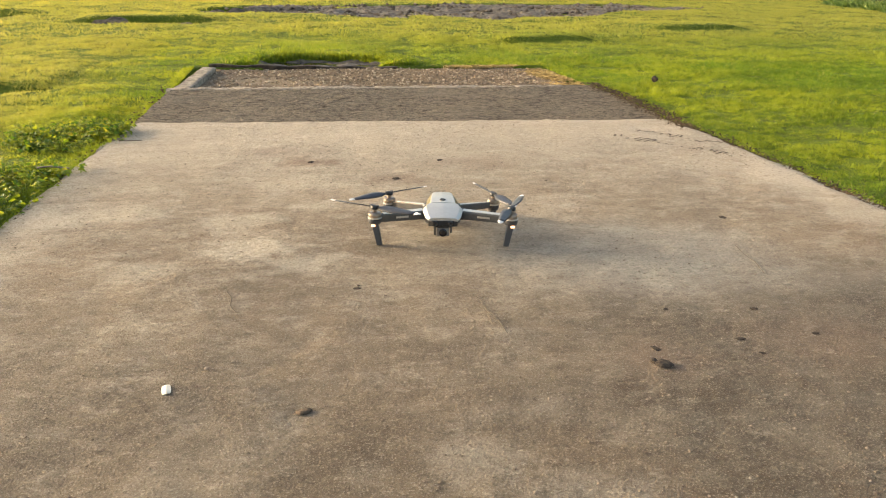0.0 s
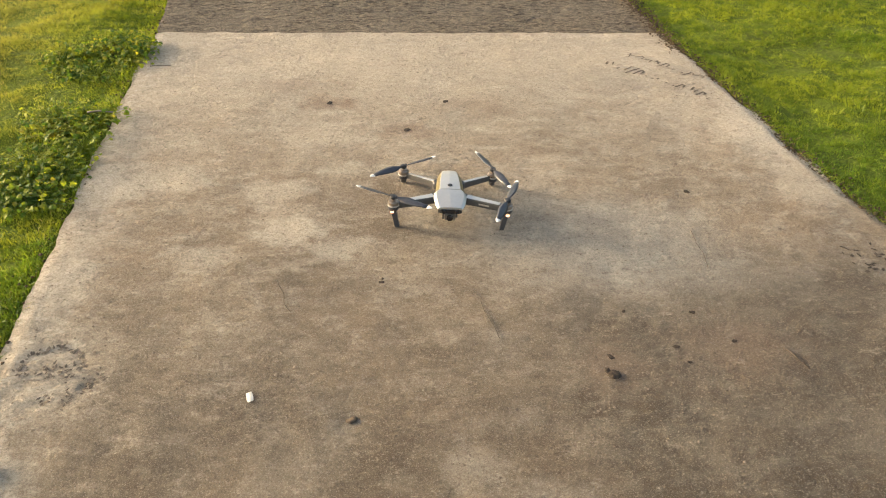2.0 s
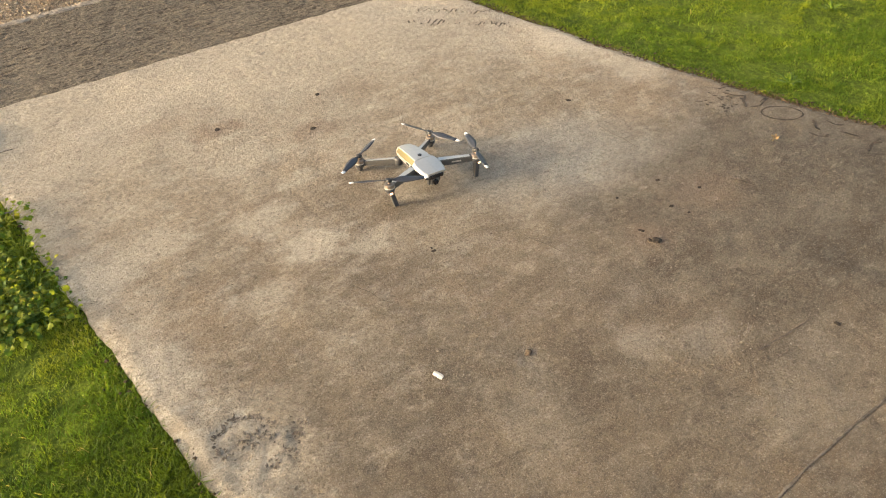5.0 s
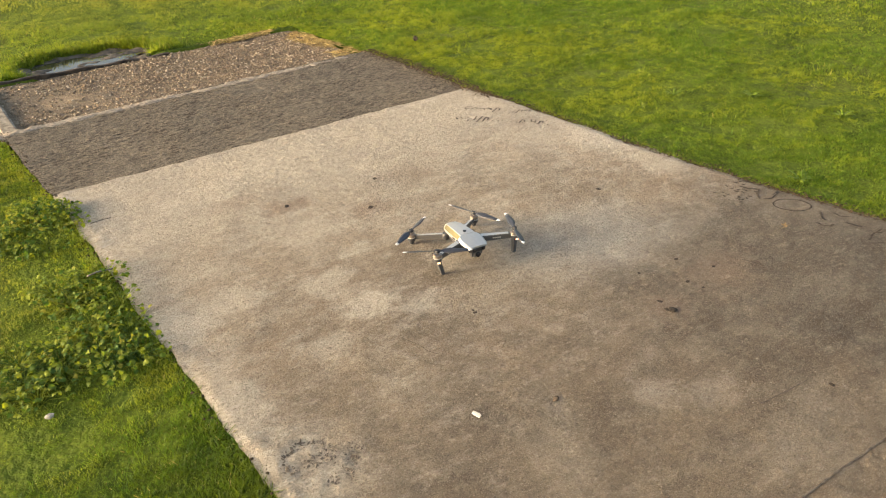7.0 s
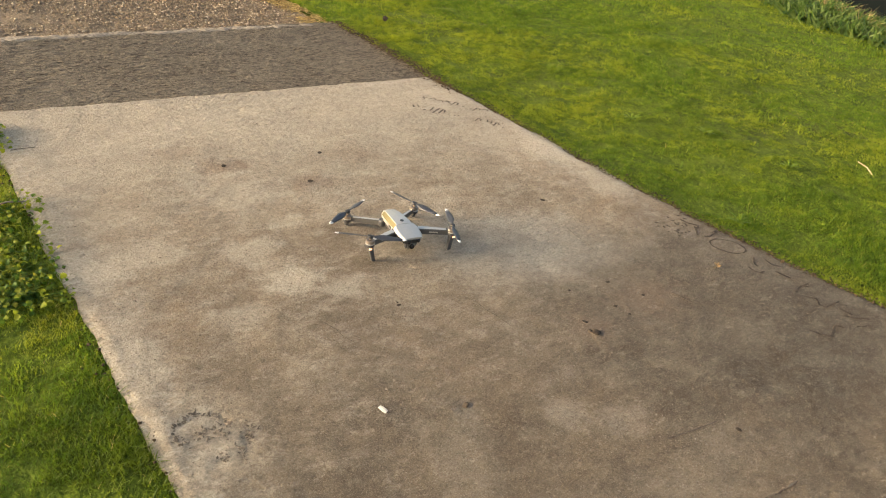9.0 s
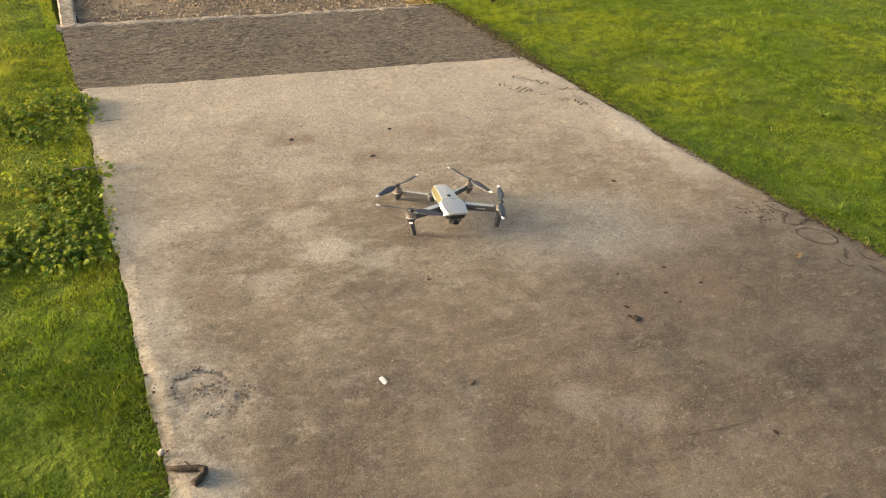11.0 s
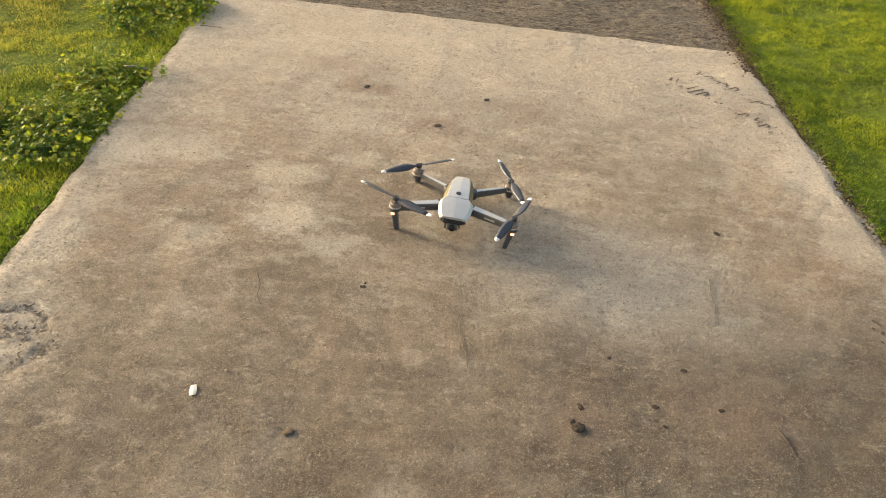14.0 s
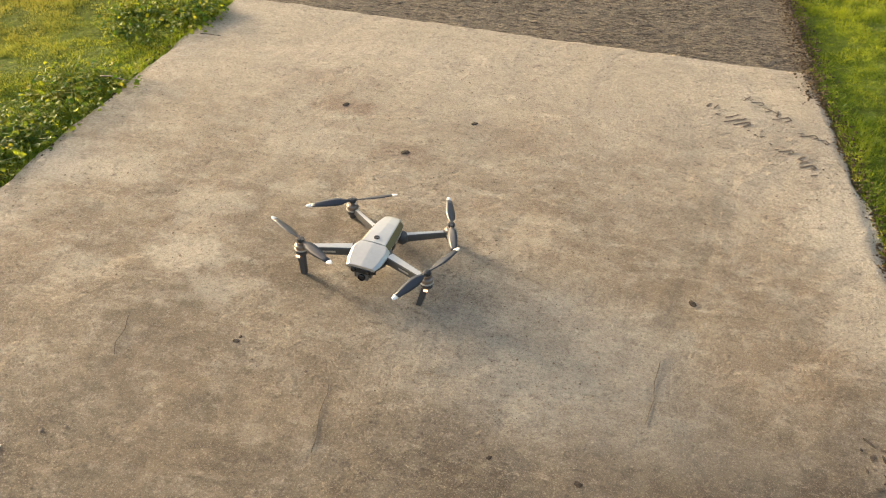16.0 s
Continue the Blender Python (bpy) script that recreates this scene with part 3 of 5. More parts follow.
def build_pad():
    ys = lines((-3.8, 0.3, 40), (0.3, PAD_END, 420))
    s = np.linspace(0, 1, 330)
    gs, gy = np.meshgrid(s, ys, indexing="ij")
    lo = left_edge(gy) + 0.012 * vnoise(gy * 0, gy, 7.0, 31) + 0.006 * vnoise(gy * 0, gy, 30.0, 32)
    hi = right_edge(gy) + 0.024 * vnoise(gy * 0 + 5, gy, 5.0, 33) + 0.014 * vnoise(gy * 0 + 5, gy, 28.0, 34)
    gx = lo + (hi - lo) * gs
    gy = gy + end_skew(gx) * smooth(2.0, PAD_END, gy) + (gy > PAD_END - 0.05) * 0.006 * vnoise(gx, gx * 0, 16.0, 35)
    top = np.stack([gx, gy, pad_z(gx, gy)], -1)
    nu, nv = gx.shape
    rim = np.concatenate([np.arange(nu) * nv, (nu - 1) * nv + np.arange(1, nv), (np.arange(nu - 2, -1, -1)) * nv + nv - 1, np.arange(nv - 2, 0, -1)])
    flat = top.reshape(-1, 3)
    low = flat[rim] * 1.0
    low[:, 2] = -0.10
    verts = np.concatenate([flat, low])
    a, b = rim, np.roll(rim, -1)
    c = len(flat) + np.arange(len(rim))
    skirt = np.stack([b, a, c, np.roll(c, -1)], -1)
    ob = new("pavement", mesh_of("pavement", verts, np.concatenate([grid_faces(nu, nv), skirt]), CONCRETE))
    tagged(ob, "worn tan concrete slab with sandy stains and crumbled edges", "concrete slab", kind="structure")


def strip_z(x, y):
    z = -0.020 + 0.0019 * vnoise(x * 0.20, y, 120.0, 41, 1) + 0.0017 * vnoise(x * 0.5, y, 130.0, 42, 1) + 0.003 * vnoise(x, y, 4.0, 43)
    return z


def build_strip():
    s, ys = np.linspace(0, 1, 330), np.linspace(PAD_END - 0.02, STRIP_END, 290)
    gs, gy = np.meshgrid(s, ys, indexing="ij")
    lo = left_edge(gy) + 0.015 * vnoise(gy * 0, gy, 9.0, 44)
    hi = right_edge(gy) + 0.025 * vnoise(gy * 0 + 3, gy, 7.0, 45)
    gx = lo + (hi - lo) * gs
    v = np.stack([gx, gy, strip_z(gx, gy)], -1).reshape(-1, 3)
    ob = new("road", mesh_of("road", v, grid_faces(*gx.shape), TARMAC))
    tagged(ob, "dark rough ridged tarmac strip beyond the slab", "tarmac strip", kind="structure")
    # broken pale mortar lip between the strip and the gravel
    xs, w = np.linspace(-0.83, 1.02, 260), np.linspace(0, 1, 14)
    gx, gw = np.meshgrid(xs, w, indexing="ij")
    wide = 0.042 + 0.022 * vnoise(gx, gx * 0, 6.0, 46) + 0.012 * vnoise(gx, gx * 0, 25.0, 47)
    gy = STRIP_END - 0.03 + 0.012 * vnoise(gx, gx * 0, 4.0, 48) + wide * (gw - 0.5) * 2.0
    gz = -0.036 + 0.020 * np.sin(math.pi * gw) ** 0.6 + 0.006 * vnoise(gx, gy, 30.0, 49) + 0.005 * vnoise(gx, gy, 4.0, 50)
    o = new("kerb", mesh_of("kerb", np.stack([gx, gy, gz], -1).reshape(-1, 3), grid_faces(*gx.shape), KERB))
    tagged(o, "low crumbled pale mortar lip beside the gravel bed", "kerb", kind="structure")


def pebbles(name, pts, sizes, material, label, category, seed, squash=0.65, fine=True):
    """Many small uneven stones in one mesh: pts n x 3, sizes n."""
    b = bmesh.new()
    if fine:
        bmesh.ops.create_icosphere(b, subdivisions=1, radius=1.0)
    else:
        top, low = b.verts.new((0.1, 0, 1)), b.verts.new((0, 0.1, -1))
        belt = [b.verts.new((math.cos(t), math.sin(t), 0.15 * math.cos(3 * t))) for t in (0, 1.4, 3.0, 4.6)]
        for p, q in zip(belt, belt[1:] + belt[:1]):
            b.faces.new((p, q, top))
            b.faces.new((q, p, low))
        b.verts.index_update()
    base = np.array([v.co[:] for v in b.verts])
    tri = np.array([[v.index for v in f.verts] for f in b.faces])
    b.free()
    rs = np.random.RandomState(seed)
    n = len(pts)
    jit = base[None] * (1 + 0.28 * (rs.rand(n, len(base), 1) - 0.5))
    jit = jit * (0.75 + 0.5 * rs.rand(n, 1, 3)) * np.array([1, 1, squash])
    ang = rs.rand(n) * 6.283
    c, s = np.cos(ang)[:, None], np.sin(ang)[:, None]
    x, y = jit[..., 0] * c - jit[..., 1] * s, jit[..., 0] * s + jit[..., 1] * c
    v = np.stack([x, y, jit[..., 2]], -1) * sizes[:, None, None] + pts[:, None, :]
    f = tri[None] + (np.arange(n) * len(base))[:, None, None]
    o = new(name, mesh_of(name, v.reshape(-1, 3), f.reshape(-1, 3), material, True))
    return tagged(o, label, category, kind="stuff")


def build_gravel():
    xs, ys = np.linspace(-0.72, 1.12, 200), np.linspace(STRIP_END - 0.02, BOX_END, 90)
    gx, gy = np.meshgrid(xs, ys, indexing="ij")
    gz = -0.046 + 0.006 * vnoise(gx, gy, 12.0, 51) + 0.004 * vnoise(gx, gy, 3.0, 52)
    o = new("gravel_bed", mesh_of("gravel_bed", np.stack([gx, gy, gz], -1).reshape(-1, 3), grid_faces(*gx.shape), KERB_SOIL))
    tagged(o, "brown soil base of a gravel bed", "gravel bed", kind="structure")
    rs = np.random.RandomState(7)
    n = 22000
    px, py = rs.uniform(-0.70, 1.06, n), rs.uniform(STRIP_END + 0.005, BOX_END - 0.02, n)
    thick = vnoise(px, py, 2.5, 53) + 0.9 * smooth(-0.3, 0.9, px) - 0.35 > -0.75 + 0.8 * rs.rand(n)
    px, py = px[thick], py[thick]
    n = len(px)
    size = 0.0018 + 0.0062 * rs.rand(n) ** 4.0
    pz = -0.046 + 0.006 * vnoise(px, py, 12.0, 51) + 0.004 * vnoise(px, py, 3.0, 52) + size * 0.45
    pebbles("gravel", np.stack([px, py, pz], -1), size, PEBBLE, "mixed brown and grey pebbles filling a shallow bed", "gravel", 8)


def build_edging():
    """Timber edging on the left and at the back of the gravel bed."""
    bm = bmesh.new()
    rings = []
    for k in range(14):
        y = 3.98 + 0.80 * k / 13
        x = -0.775 + 0.05 * k / 13
        w, h = 0.036 + 0.002 * math.sin(k * 2.1), -0.020 + 0.002 * math.sin(k * 1.3)
        rings.append([(x - w, y, -0.06), (x + w, y, -0.06), (x + w, y, h - 0.004), (x + w * 0.7, y, h), (x - w * 0.8, y, h + 0.002), (x - w, y, h - 0.004)])
    o = part("timber_edging", loft(rings, bm), TIMBER)
    tagged(o, "weathered pale timber board beside the gravel bed", "board")
    rings = []
    for k in range(40):
        x = -0.735 + 1.04 * k / 39
        y = BOX_END + 0.02 - 0.05 * k / 39 + 0.004 * math.sin(k * 0.9)
        h = -0.020 + 0.004 * math.sin(k * 0.7) - 0.014 * k / 39
        rings.append([(x, y - 0.014, -0.08), (x, y + 0.014, -0.08), (x, y + 0.014, h - 0.003), (x, y + 0.009, h), (x, y - 0.010, h), (x, y - 0.014, h - 0.004)])
    o = part("timber_edging", loft(rings), DARK_TIMBER)
    tagged(o, "thin dark wet timber edging behind the gravel", "board")


def build_water():
    a = np.linspace(0, 2 * math.pi, 60, endpoint=False)
    r = 1 + 0.14 * np.sin(3 * a + 1) + 0.08 * np.sin(5 * a)
    bm = bmesh.new()
    bm.faces.new([bm.verts.new((-0.13 + 0.31 * math.cos(t) * q, 5.02 + 0.150 * math.sin(t) * q, -0.045)) for t, q in zip(a, r)])
    o = part("puddle", bm, WATER)
    tagged(o, "shallow puddle reflecting the sky behind the gravel", "puddle", kind="structure")
    # broad pond beyond the bank
    e1, e2 = Vector((0.95, -0.30, 0)).normalized(), Vector((0.30, 0.95, 0)).normalized()
    ring = [e1 * s + e2 * t + Vector((0, 0, -0.34)) for s, t in ((5.0, -14), (30, -14), (30, 30), (5.0, 30))]
    bm = bmesh.new()
    bm.faces.new([bm.verts.new(p) for p in ring])
    o = part("water", bm, POND)
    tagged(o, "dark still pond water below a grassy bank", "water", kind="structure")


# ---- grass ----
def blades(name, x, y, height, width, rs, label, tall=True, material=None, sink=0.004, lean=0.75):
    n = len(x)
    ang, side = rs.rand(n) * 6.283, rs.rand(n) * 6.283
    bend = height * (0.25 + lean * rs.rand(n))
    z0 = ground_z(x, y) - sink
    dx, dy = np.cos(side) * width / 2, np.sin(side) * width / 2
    bx, by = np.cos(ang) * bend, np.sin(ang) * bend
    p = [np.stack([x - dx, y - dy, z0], -1), np.stack([x + dx, y + dy, z0], -1)]
    if tall:
        mz = z0 + height * 0.62
        p += [np.stack([x - dx * 0.8 + bx * 0.35, y - dy * 0.8 + by * 0.35, mz], -1), np.stack([x + dx * 0.8 + bx * 0.35, y + dy * 0.8 + by * 0.35, mz], -1)]
    p.append(np.stack([x + bx, y + by, z0 + height * (1.0 - 0.25 * rs.rand(n))], -1))
    k = len(p)
    v = np.stack(p, 1).reshape(-1, 3)
    tri = np.array([[0, 1, 3], [0, 3, 2], [2, 3, 4]]) if tall else np.array([[0, 1, 2]])
    f = (tri[None] + (np.arange(n) * k)[:, None, None]).reshape(-1, 3)
    o = new(name, mesh_of(name, v, f, material or GRASS))
    return tagged(o, label, "grass", kind="stuff")


def sow(x0, x1, y0, y1, per_m2, seed):
    rs = np.random.RandomState(seed)
    n = int((x1 - x0) * (y1 - y0) * per_m2)
    x, y = rs.uniform(x0, x1, n), rs.uniform(y0, y1, n)
    wob = 0.015 * vnoise(x, y, 9.0, 61)
    keep = ~covered(x + wob, y + wob)
    keep &= (mud_mask(x, y) < 0.25 + 0.5 * rs.rand(n) ** 3) & (pond_side(x, y) < 4.9)
    keep &= np.hypot((x + 0.12) / 0.36, (y - 5.02) / 0.195) > 1.0
    keep &= vnoise(x, y, 9.0, 62) > -0.62 + 0.45 * rs.rand(n)
    return x[keep], y[keep], rs


def build_grass():
    for name, box4, dens, h0, w0, seed, tall in (
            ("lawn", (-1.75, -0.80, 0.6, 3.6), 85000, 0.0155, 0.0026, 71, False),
            ("lawn", (-2.5, -1.75, 0.6, 4.2), 24000, 0.017, 0.0036, 82, False),
            ("lawn", (-1.75, -0.80, 3.6, 4.2), 30000, 0.017, 0.0034, 83, False),
            ("lawn", (1.10, 2.3, 0.5, 4.2), 75000, 0.0165, 0.0028, 72, False),
            ("lawn", (2.3, 3.4, 0.3, 4.2), 40000, 0.018, 0.0036, 84, False),
            ("lawn", (1.10, 3.4, 4.2, 5.0), 30000, 0.017, 0.0036, 85, False),
            ("lawn", (-2.5, 3.4, 4.2, 6.6), 20000, 0.018, 0.0044, 73, False),
            ("lawn", (3.4, 6.6, 0.3, 6.6), 10000, 0.020, 0.0060, 74, False),
            ("lawn", (-5.0, -2.5, 1.0, 6.6), 8500, 0.020, 0.0060, 75, False),
            ("lawn", (-6.5, 8.5, 6.6, 13.5), 4000, 0.021, 0.0090, 76, False),
            ("lawn", (-6.5, 7.0, -4.5, 0.3), 1500, 0.028, 0.0140, 77, False),
            ("lawn", (-6.5, -5.0, 0.3, 6.6), 2200, 0.024, 0.0120, 78, False),
            ("lawn", (-5.0, -2.5, 0.3, 1.0), 3500, 0.024, 0.0090, 79, False),
            ("lawn", (1.40, 3.4, 0.3, 0.5), 20000, 0.016, 0.0040, 86, False),
            ("lawn", (-2.5, -0.85, 0.3, 0.6), 16000, 0.018, 0.0040, 80, False)):
        x, y, rs = sow(*box4, dens, seed)
        big = 0.72 + 0.55 * smooth(-0.1, 0.7, vnoise(x, y, 1.6, 63)) + 0.50 * vnoise(x, y, 6.0, 64) + 0.60 * vnoise(x, y, 21.0, 67)
        h = h0 * np.clip(big, 0.40, 1.9) * (0.6 + 0.8 * rs.rand(len(x)))
        w = w0 * (0.7 + 0.6 * rs.rand(len(x)))
        blades(name, x, y, h, w, rs, "short sunlit yellow-green lawn grass beside the slab", tall)
    # ragged taller fringe round the puddle and along the hard edges
    rs = np.random.RandomState(81)
    n = 9000
    a = rs.rand(n) * 6.283
    q = 0.98 + 0.55 * rs.rand(n) ** 1.8
    x, y = -0.12 + 0.37 * q * np.cos(a), 5.02 + 0.200 * q * np.sin(a)
    k = (y > BOX_END + 0.045) & (np.abs(x) < 3)
    blades("grass_fringe", x[k], y[k], 0.022 + 0.038 * rs.rand(k.sum()), 0.0045 + 0 * x[k], rs, "longer dark green grass round the puddle")
    n = 16000
    y = rs.uniform(0.3, 4.9, n)
    left = rs.rand(n) < 0.45
    off = 0.004 + 0.05 * rs.rand(n) ** 1.7
    x = np.where(left, left_edge(y) - off, right_edge(y) + off + 0.012 * vnoise(y, y * 0, 6.0, 65))
    blades("grass_fringe", x, y, 0.010 + 0.014 * rs.rand(n), 0.0030 + 0 * x, rs, "grass fringe overhanging the slab edge", lean=1.1)
    n = 7000
    y = rs.uniform(0.3, 4.0, n)
    off = -0.022 + 0.040 * rs.rand(n) + 0.014 * vnoise(y, y * 0, 8.0, 68)
    x = right_edge(y) + off
    k = vnoise(y, y * 0 + 2, 5.0, 69) > -0.5 + 0.6 * rs.rand(n)
    blades("dry_fringe", x[k], y[k], 0.007 + 0.012 * rs.rand(k.sum()), 0.0026 + 0 * x[k], rs, "withered brown grass along the slab edge", False, WITHERED, lean=2.2)
    # scattered coarse tufts
    n, m = 150, 34
    tx, ty = rs.uniform(1.4, 6.0, n), rs.uniform(0.8, 9.0, n)
    x = (tx[:, None] + 0.06 * rs.randn(n, m)).ravel()
    y = (ty[:, None] + 0.05 * rs.randn(n, m)).ravel()
    k = ~covered(x, y) & (pond_side(x, y) < 4.6)
    blades("grass_tuft", x[k], y[k], 0.022 + 0.018 * rs.rand(k.sum()), 0.0045 + 0 * x[k], rs, "coarser taller grass tufts in the lawn")
    # loose leafy growth on the pond bank
    n = 26000
    s, t = rs.uniform(3.75, 5.0, n), rs.uniform(-1.5, 14, n)
    k = vnoise(s, t, 2.0, 66) + 1.1 * smooth(3.75, 4.2, s) > 0.25 + 0.3 * rs.rand(n)
    s, t = s[k], t[k]
    x, y = 0.957 * s + 0.302 * t, -0.302 * s + 0.957 * t
    blades("bank_plants", x, y, 0.05 + 0.08 * rs.rand(len(x)), 0.03 + 0.025 * rs.rand(len(x)), rs, "low broad-leaved green plants on the pond bank", False, BANK, lean=1.6)
    n = 9000
    s, t = rs.uniform(4.5, 5.35, n), rs.uniform(-1.5, 14, n)
    x, y = 0.957 * s + 0.302 * t, -0.302 * s + 0.957 * t
    blades("dry_reeds", x, y, 0.06 + 0.08 * rs.rand(n), 0.010 + 0 * x, rs, "dry brown matted stalks at the pond edge", False, STRAW, lean=2.0)


def build_straw():
    """Dry straw lying along the right and back sides of the gravel bed."""
    rs = np.random.RandomState(91)
    n = 8000
    u = rs.rand(n)
    side = rs.rand(n) < 0.55
    x = np.where(side, 0.98 + 0.22 * np.sqrt(rs.rand(n)) - 0.08 * u, 0.50 + 0.58 * np.sqrt(u))
    y = np.where(side, STRIP_END + 0.02 + 0.85 * u, BOX_END - 0.05 + 0.09 * rs.rand(n))
    x = x + np.where(side, 0.05 * vnoise(y, y * 0, 5.0, 92), 0)
    # a few stalks lie on the bare soil patch in the lawn
    x[:260], y[:260] = -1.50 + 0.11 * rs.randn(260), 2.33 + 0.08 * rs.randn(260)
    ang, ln = rs.rand(n) * 6.283, 0.010 + 0.030 * rs.rand(n)
    z = np.where(np.arange(n) < 260, ground_z(x, y) + 0.006 + 0.008 * rs.rand(n), -0.043 + 0.012 * rs.rand(n))
    w = 0.0006
    dx, dy = np.cos(ang) * ln / 2, np.sin(ang) * ln / 2
    px, py = -np.sin(ang) * w, np.cos(ang) * w
    z = np.where((np.arange(n) >= 260) & (vnoise(x, y, 9.0, 93) < -0.25 + 0.5 * rs.rand(n)), z - 0.04, z)
    dz = 0.006 * (rs.rand(n) - 0.5)
    v = np.stack([np.stack([x - dx - px, y - dy - py, z - dz], -1), np.stack([x + dx - px, y + dy - py, z + dz], -1),
                  np.stack([x + dx + px, y + dy + py, z + dz + 0.001], -1), np.stack([x - dx + px, y - dy + py, z - dz + 0.001], -1),
                  np.stack([x, y, z + 0.002], -1)], 1).reshape(-1, 3)
    tri = np.array([[0, 1, 4], [1, 2, 4], [2, 3, 4], [3, 0, 4]])
    f = (tri[None] + (np.arange(n) * 5)[:, None, None]).reshape(-1, 3)
    o = new("straw", mesh_of("straw", v, f, STRAW, True))
    tagged(o, "golden dry straw along the gravel bed edge", "straw", kind="stuff")


# ---- drone ----
def build_drone():
    d = new("drone")
    tagged(d, "silver-grey folding quadcopter drone standing on the concrete with white-tipped propellers", "drone")

    # body, nose towards -y; rows of (y, half width low, z low, half width shoulder, z shoulder, half width top, z top)
    def shell_ring(y, wl, zl, ws, zs, wt_, zt):
        return [(-wl, y, zl), (-ws, y, zs), (-wt_, y, zt), (0, y, zt + 0.0012), (wt_, y, zt), (ws, y, zs), (wl, y, zl)]

    front = [(-0.012, 0.0290, 0.0505, 0.0305, 0.0540, 0.0255, 0.0575), (0.006, 0.0355, 0.051, 0.0375, 0.0560, 0.0310, 0.0615), (0.034, 0.0395, 0.052, 0.0415, 0.0585, 0.0350, 0.0672),
             (0.049, 0.0395, 0.052, 0.0410, 0.0590, 0.0310, 0.0692), (0.0545, 0.0350, 0.052, 0.0360, 0.0590, 0.0275, 0.0698)]
    battery = [(0.0555, 0.0325, 0.042, 0.0345, 0.0565, 0.0255, 0.0705), (0.090, 0.0320, 0.042, 0.0340, 0.0560, 0.0240, 0.0712), (0.130, 0.0290, 0.042, 0.0305, 0.0545, 0.0212, 0.0692),
               (0.155, 0.0245, 0.042, 0.0258, 0.0515, 0.0178, 0.0648), (0.168, 0.0190, 0.043, 0.0200, 0.0485, 0.0140, 0.0590)]
    part("front_shell", bevelled(loft([shell_ring(*r) for r in front]), 0.0012, 2), SHELL, d, "silver faceted front cover")
    bat = part("battery", bevelled(loft([shell_ring(*r) for r in battery]), 0.0012, 2), SHELL, d, "silver slide-in battery back")
    # thin covers added over the battery sides to carry the painted sunlit gold
    for s in (-1, 1):
        rings = [[(s * (ws + 0.0006), y, zs + 0.0012), (s * (wt_ + 0.0013), y, zt - 0.0016), (s * (wt_ - 0.0010), y, zt - 0.0030), (s * (ws - 0.0016), y, zs)] for y, wl, zl, ws, zs, wt_, zt in battery[:4]]
        part("sunlit_side", loft(rings), SIDE, bat, "battery side with the low sun's gold put into its colour")
    part("power_button", turned([(0.0062, -0.002), (0.0062, 0.0008), (0.0050, 0.0016), (0.0020, 0.0012)], (0, 0.072, 0.0722), 18), BLACK, bat, "round dark power button")
    for s in (-1, 1):
        part("battery_latch", box((0.0022, 0.016, 0.007), (s * 0.0335, 0.082, 0.0500), bevel=0.0008), BLACK, bat, "dark release latch")
    low = [[(-w, y, z0 + 0.006), (-w * 0.75, y, z0), (w * 0.75, y, z0), (w, y, z0 + 0.006), (w, y, z1), (-w, y, z1)]
           for y, w, z0, z1 in ((-0.010, 0.020, 0.040, 0.0525), (0.0, 0.028, 0.036, 0.0525), (0.03, 0.036, 0.030, 0.0525), (0.050, 0.036, 0.027, 0.0525), (0.058, 0.0290, 0.026, 0.050), (0.10, 0.0285, 0.025, 0.048), (0.150, 0.022, 0.026, 0.048), (0.166, 0.014, 0.032, 0.047))]
    part("lower_body", bevelled(loft(low), 0.0015, 2), GREY, d, "dark grey underside housing")
    part("tail_vent", box((0.026, 0.004, 0.008), (0, 0.1700, 0.040), bevel=0.001), BLACK, d, "dark tail vent")
    nose = part("sensor_bar", bevelled(loft([[(-w, y, z0), (w, y, z0), (w, y, z1), (-w, y, z1)] for y, w, z0, z1 in ((-0.0135, 0.021, 0.041, 0.0525), (-0.002, 0.030, 0.037, 0.0518))]), 0.001), BLACK, d, "black front sensor bar")
    for s in (-1, 1):
        part("sensor_eye", turned([(0.0052, 0), (0.0052, 0.003), (0.0040, 0.0036), (0.0015, 0.0030)], (0, 0, 0), 16), LENS, nose).matrix_local = pose(s * 0.0150, -0.0128, 0.0470, 90, 0, 0)
    # gimbal and camera under the nose
    gim = part("gimbal", bevelled(loft([[(-0.017, y, z), (0.017, y, z), (0.017, y, z + 0.004), (-0.017, y, z + 0.004)] for y, z in ((-0.004, 0.0275), (0.026, 0.0265))]), 0.001), GREY, d, "grey gimbal mount")
    gim.location.z = 0.008
    part("gimbal_arm", box((0.0045, 0.012, 0.020), (-0.0165, 0.004, 0.0200), bevel=0.0012), ARM, gim)
    part("gimbal_arm", box((0.0045, 0.012, 0.014), (0.0165, 0.004, 0.0220), bevel=0.0012), ARM, gim)
    part("camera_body", box((0.026, 0.016, 0.018), (0, 0.002, 0.0175), bevel=0.003), CAMERA_GREY, gim, "small grey camera block")
    part("camera_lens", turned([(0.0080, 0), (0.0080, 0.004), (0.0066, 0.0048), (0.0060, 0.003), (0.0020, 0.0034)], (0, 0, 0), 18), LENS, gim, "dark glass lens").matrix_local = pose(0, -0.0060, 0.0175, 90, 0, 0)
    for sx in (-1, 1):
        for sy in (0.0, 0.022):
            part("damper", turned([(0.0028, 0), (0.0036, 0.002), (0.0028, 0.004)], (sx * 0.012, sy, 0.030), 10), BLACK, gim)

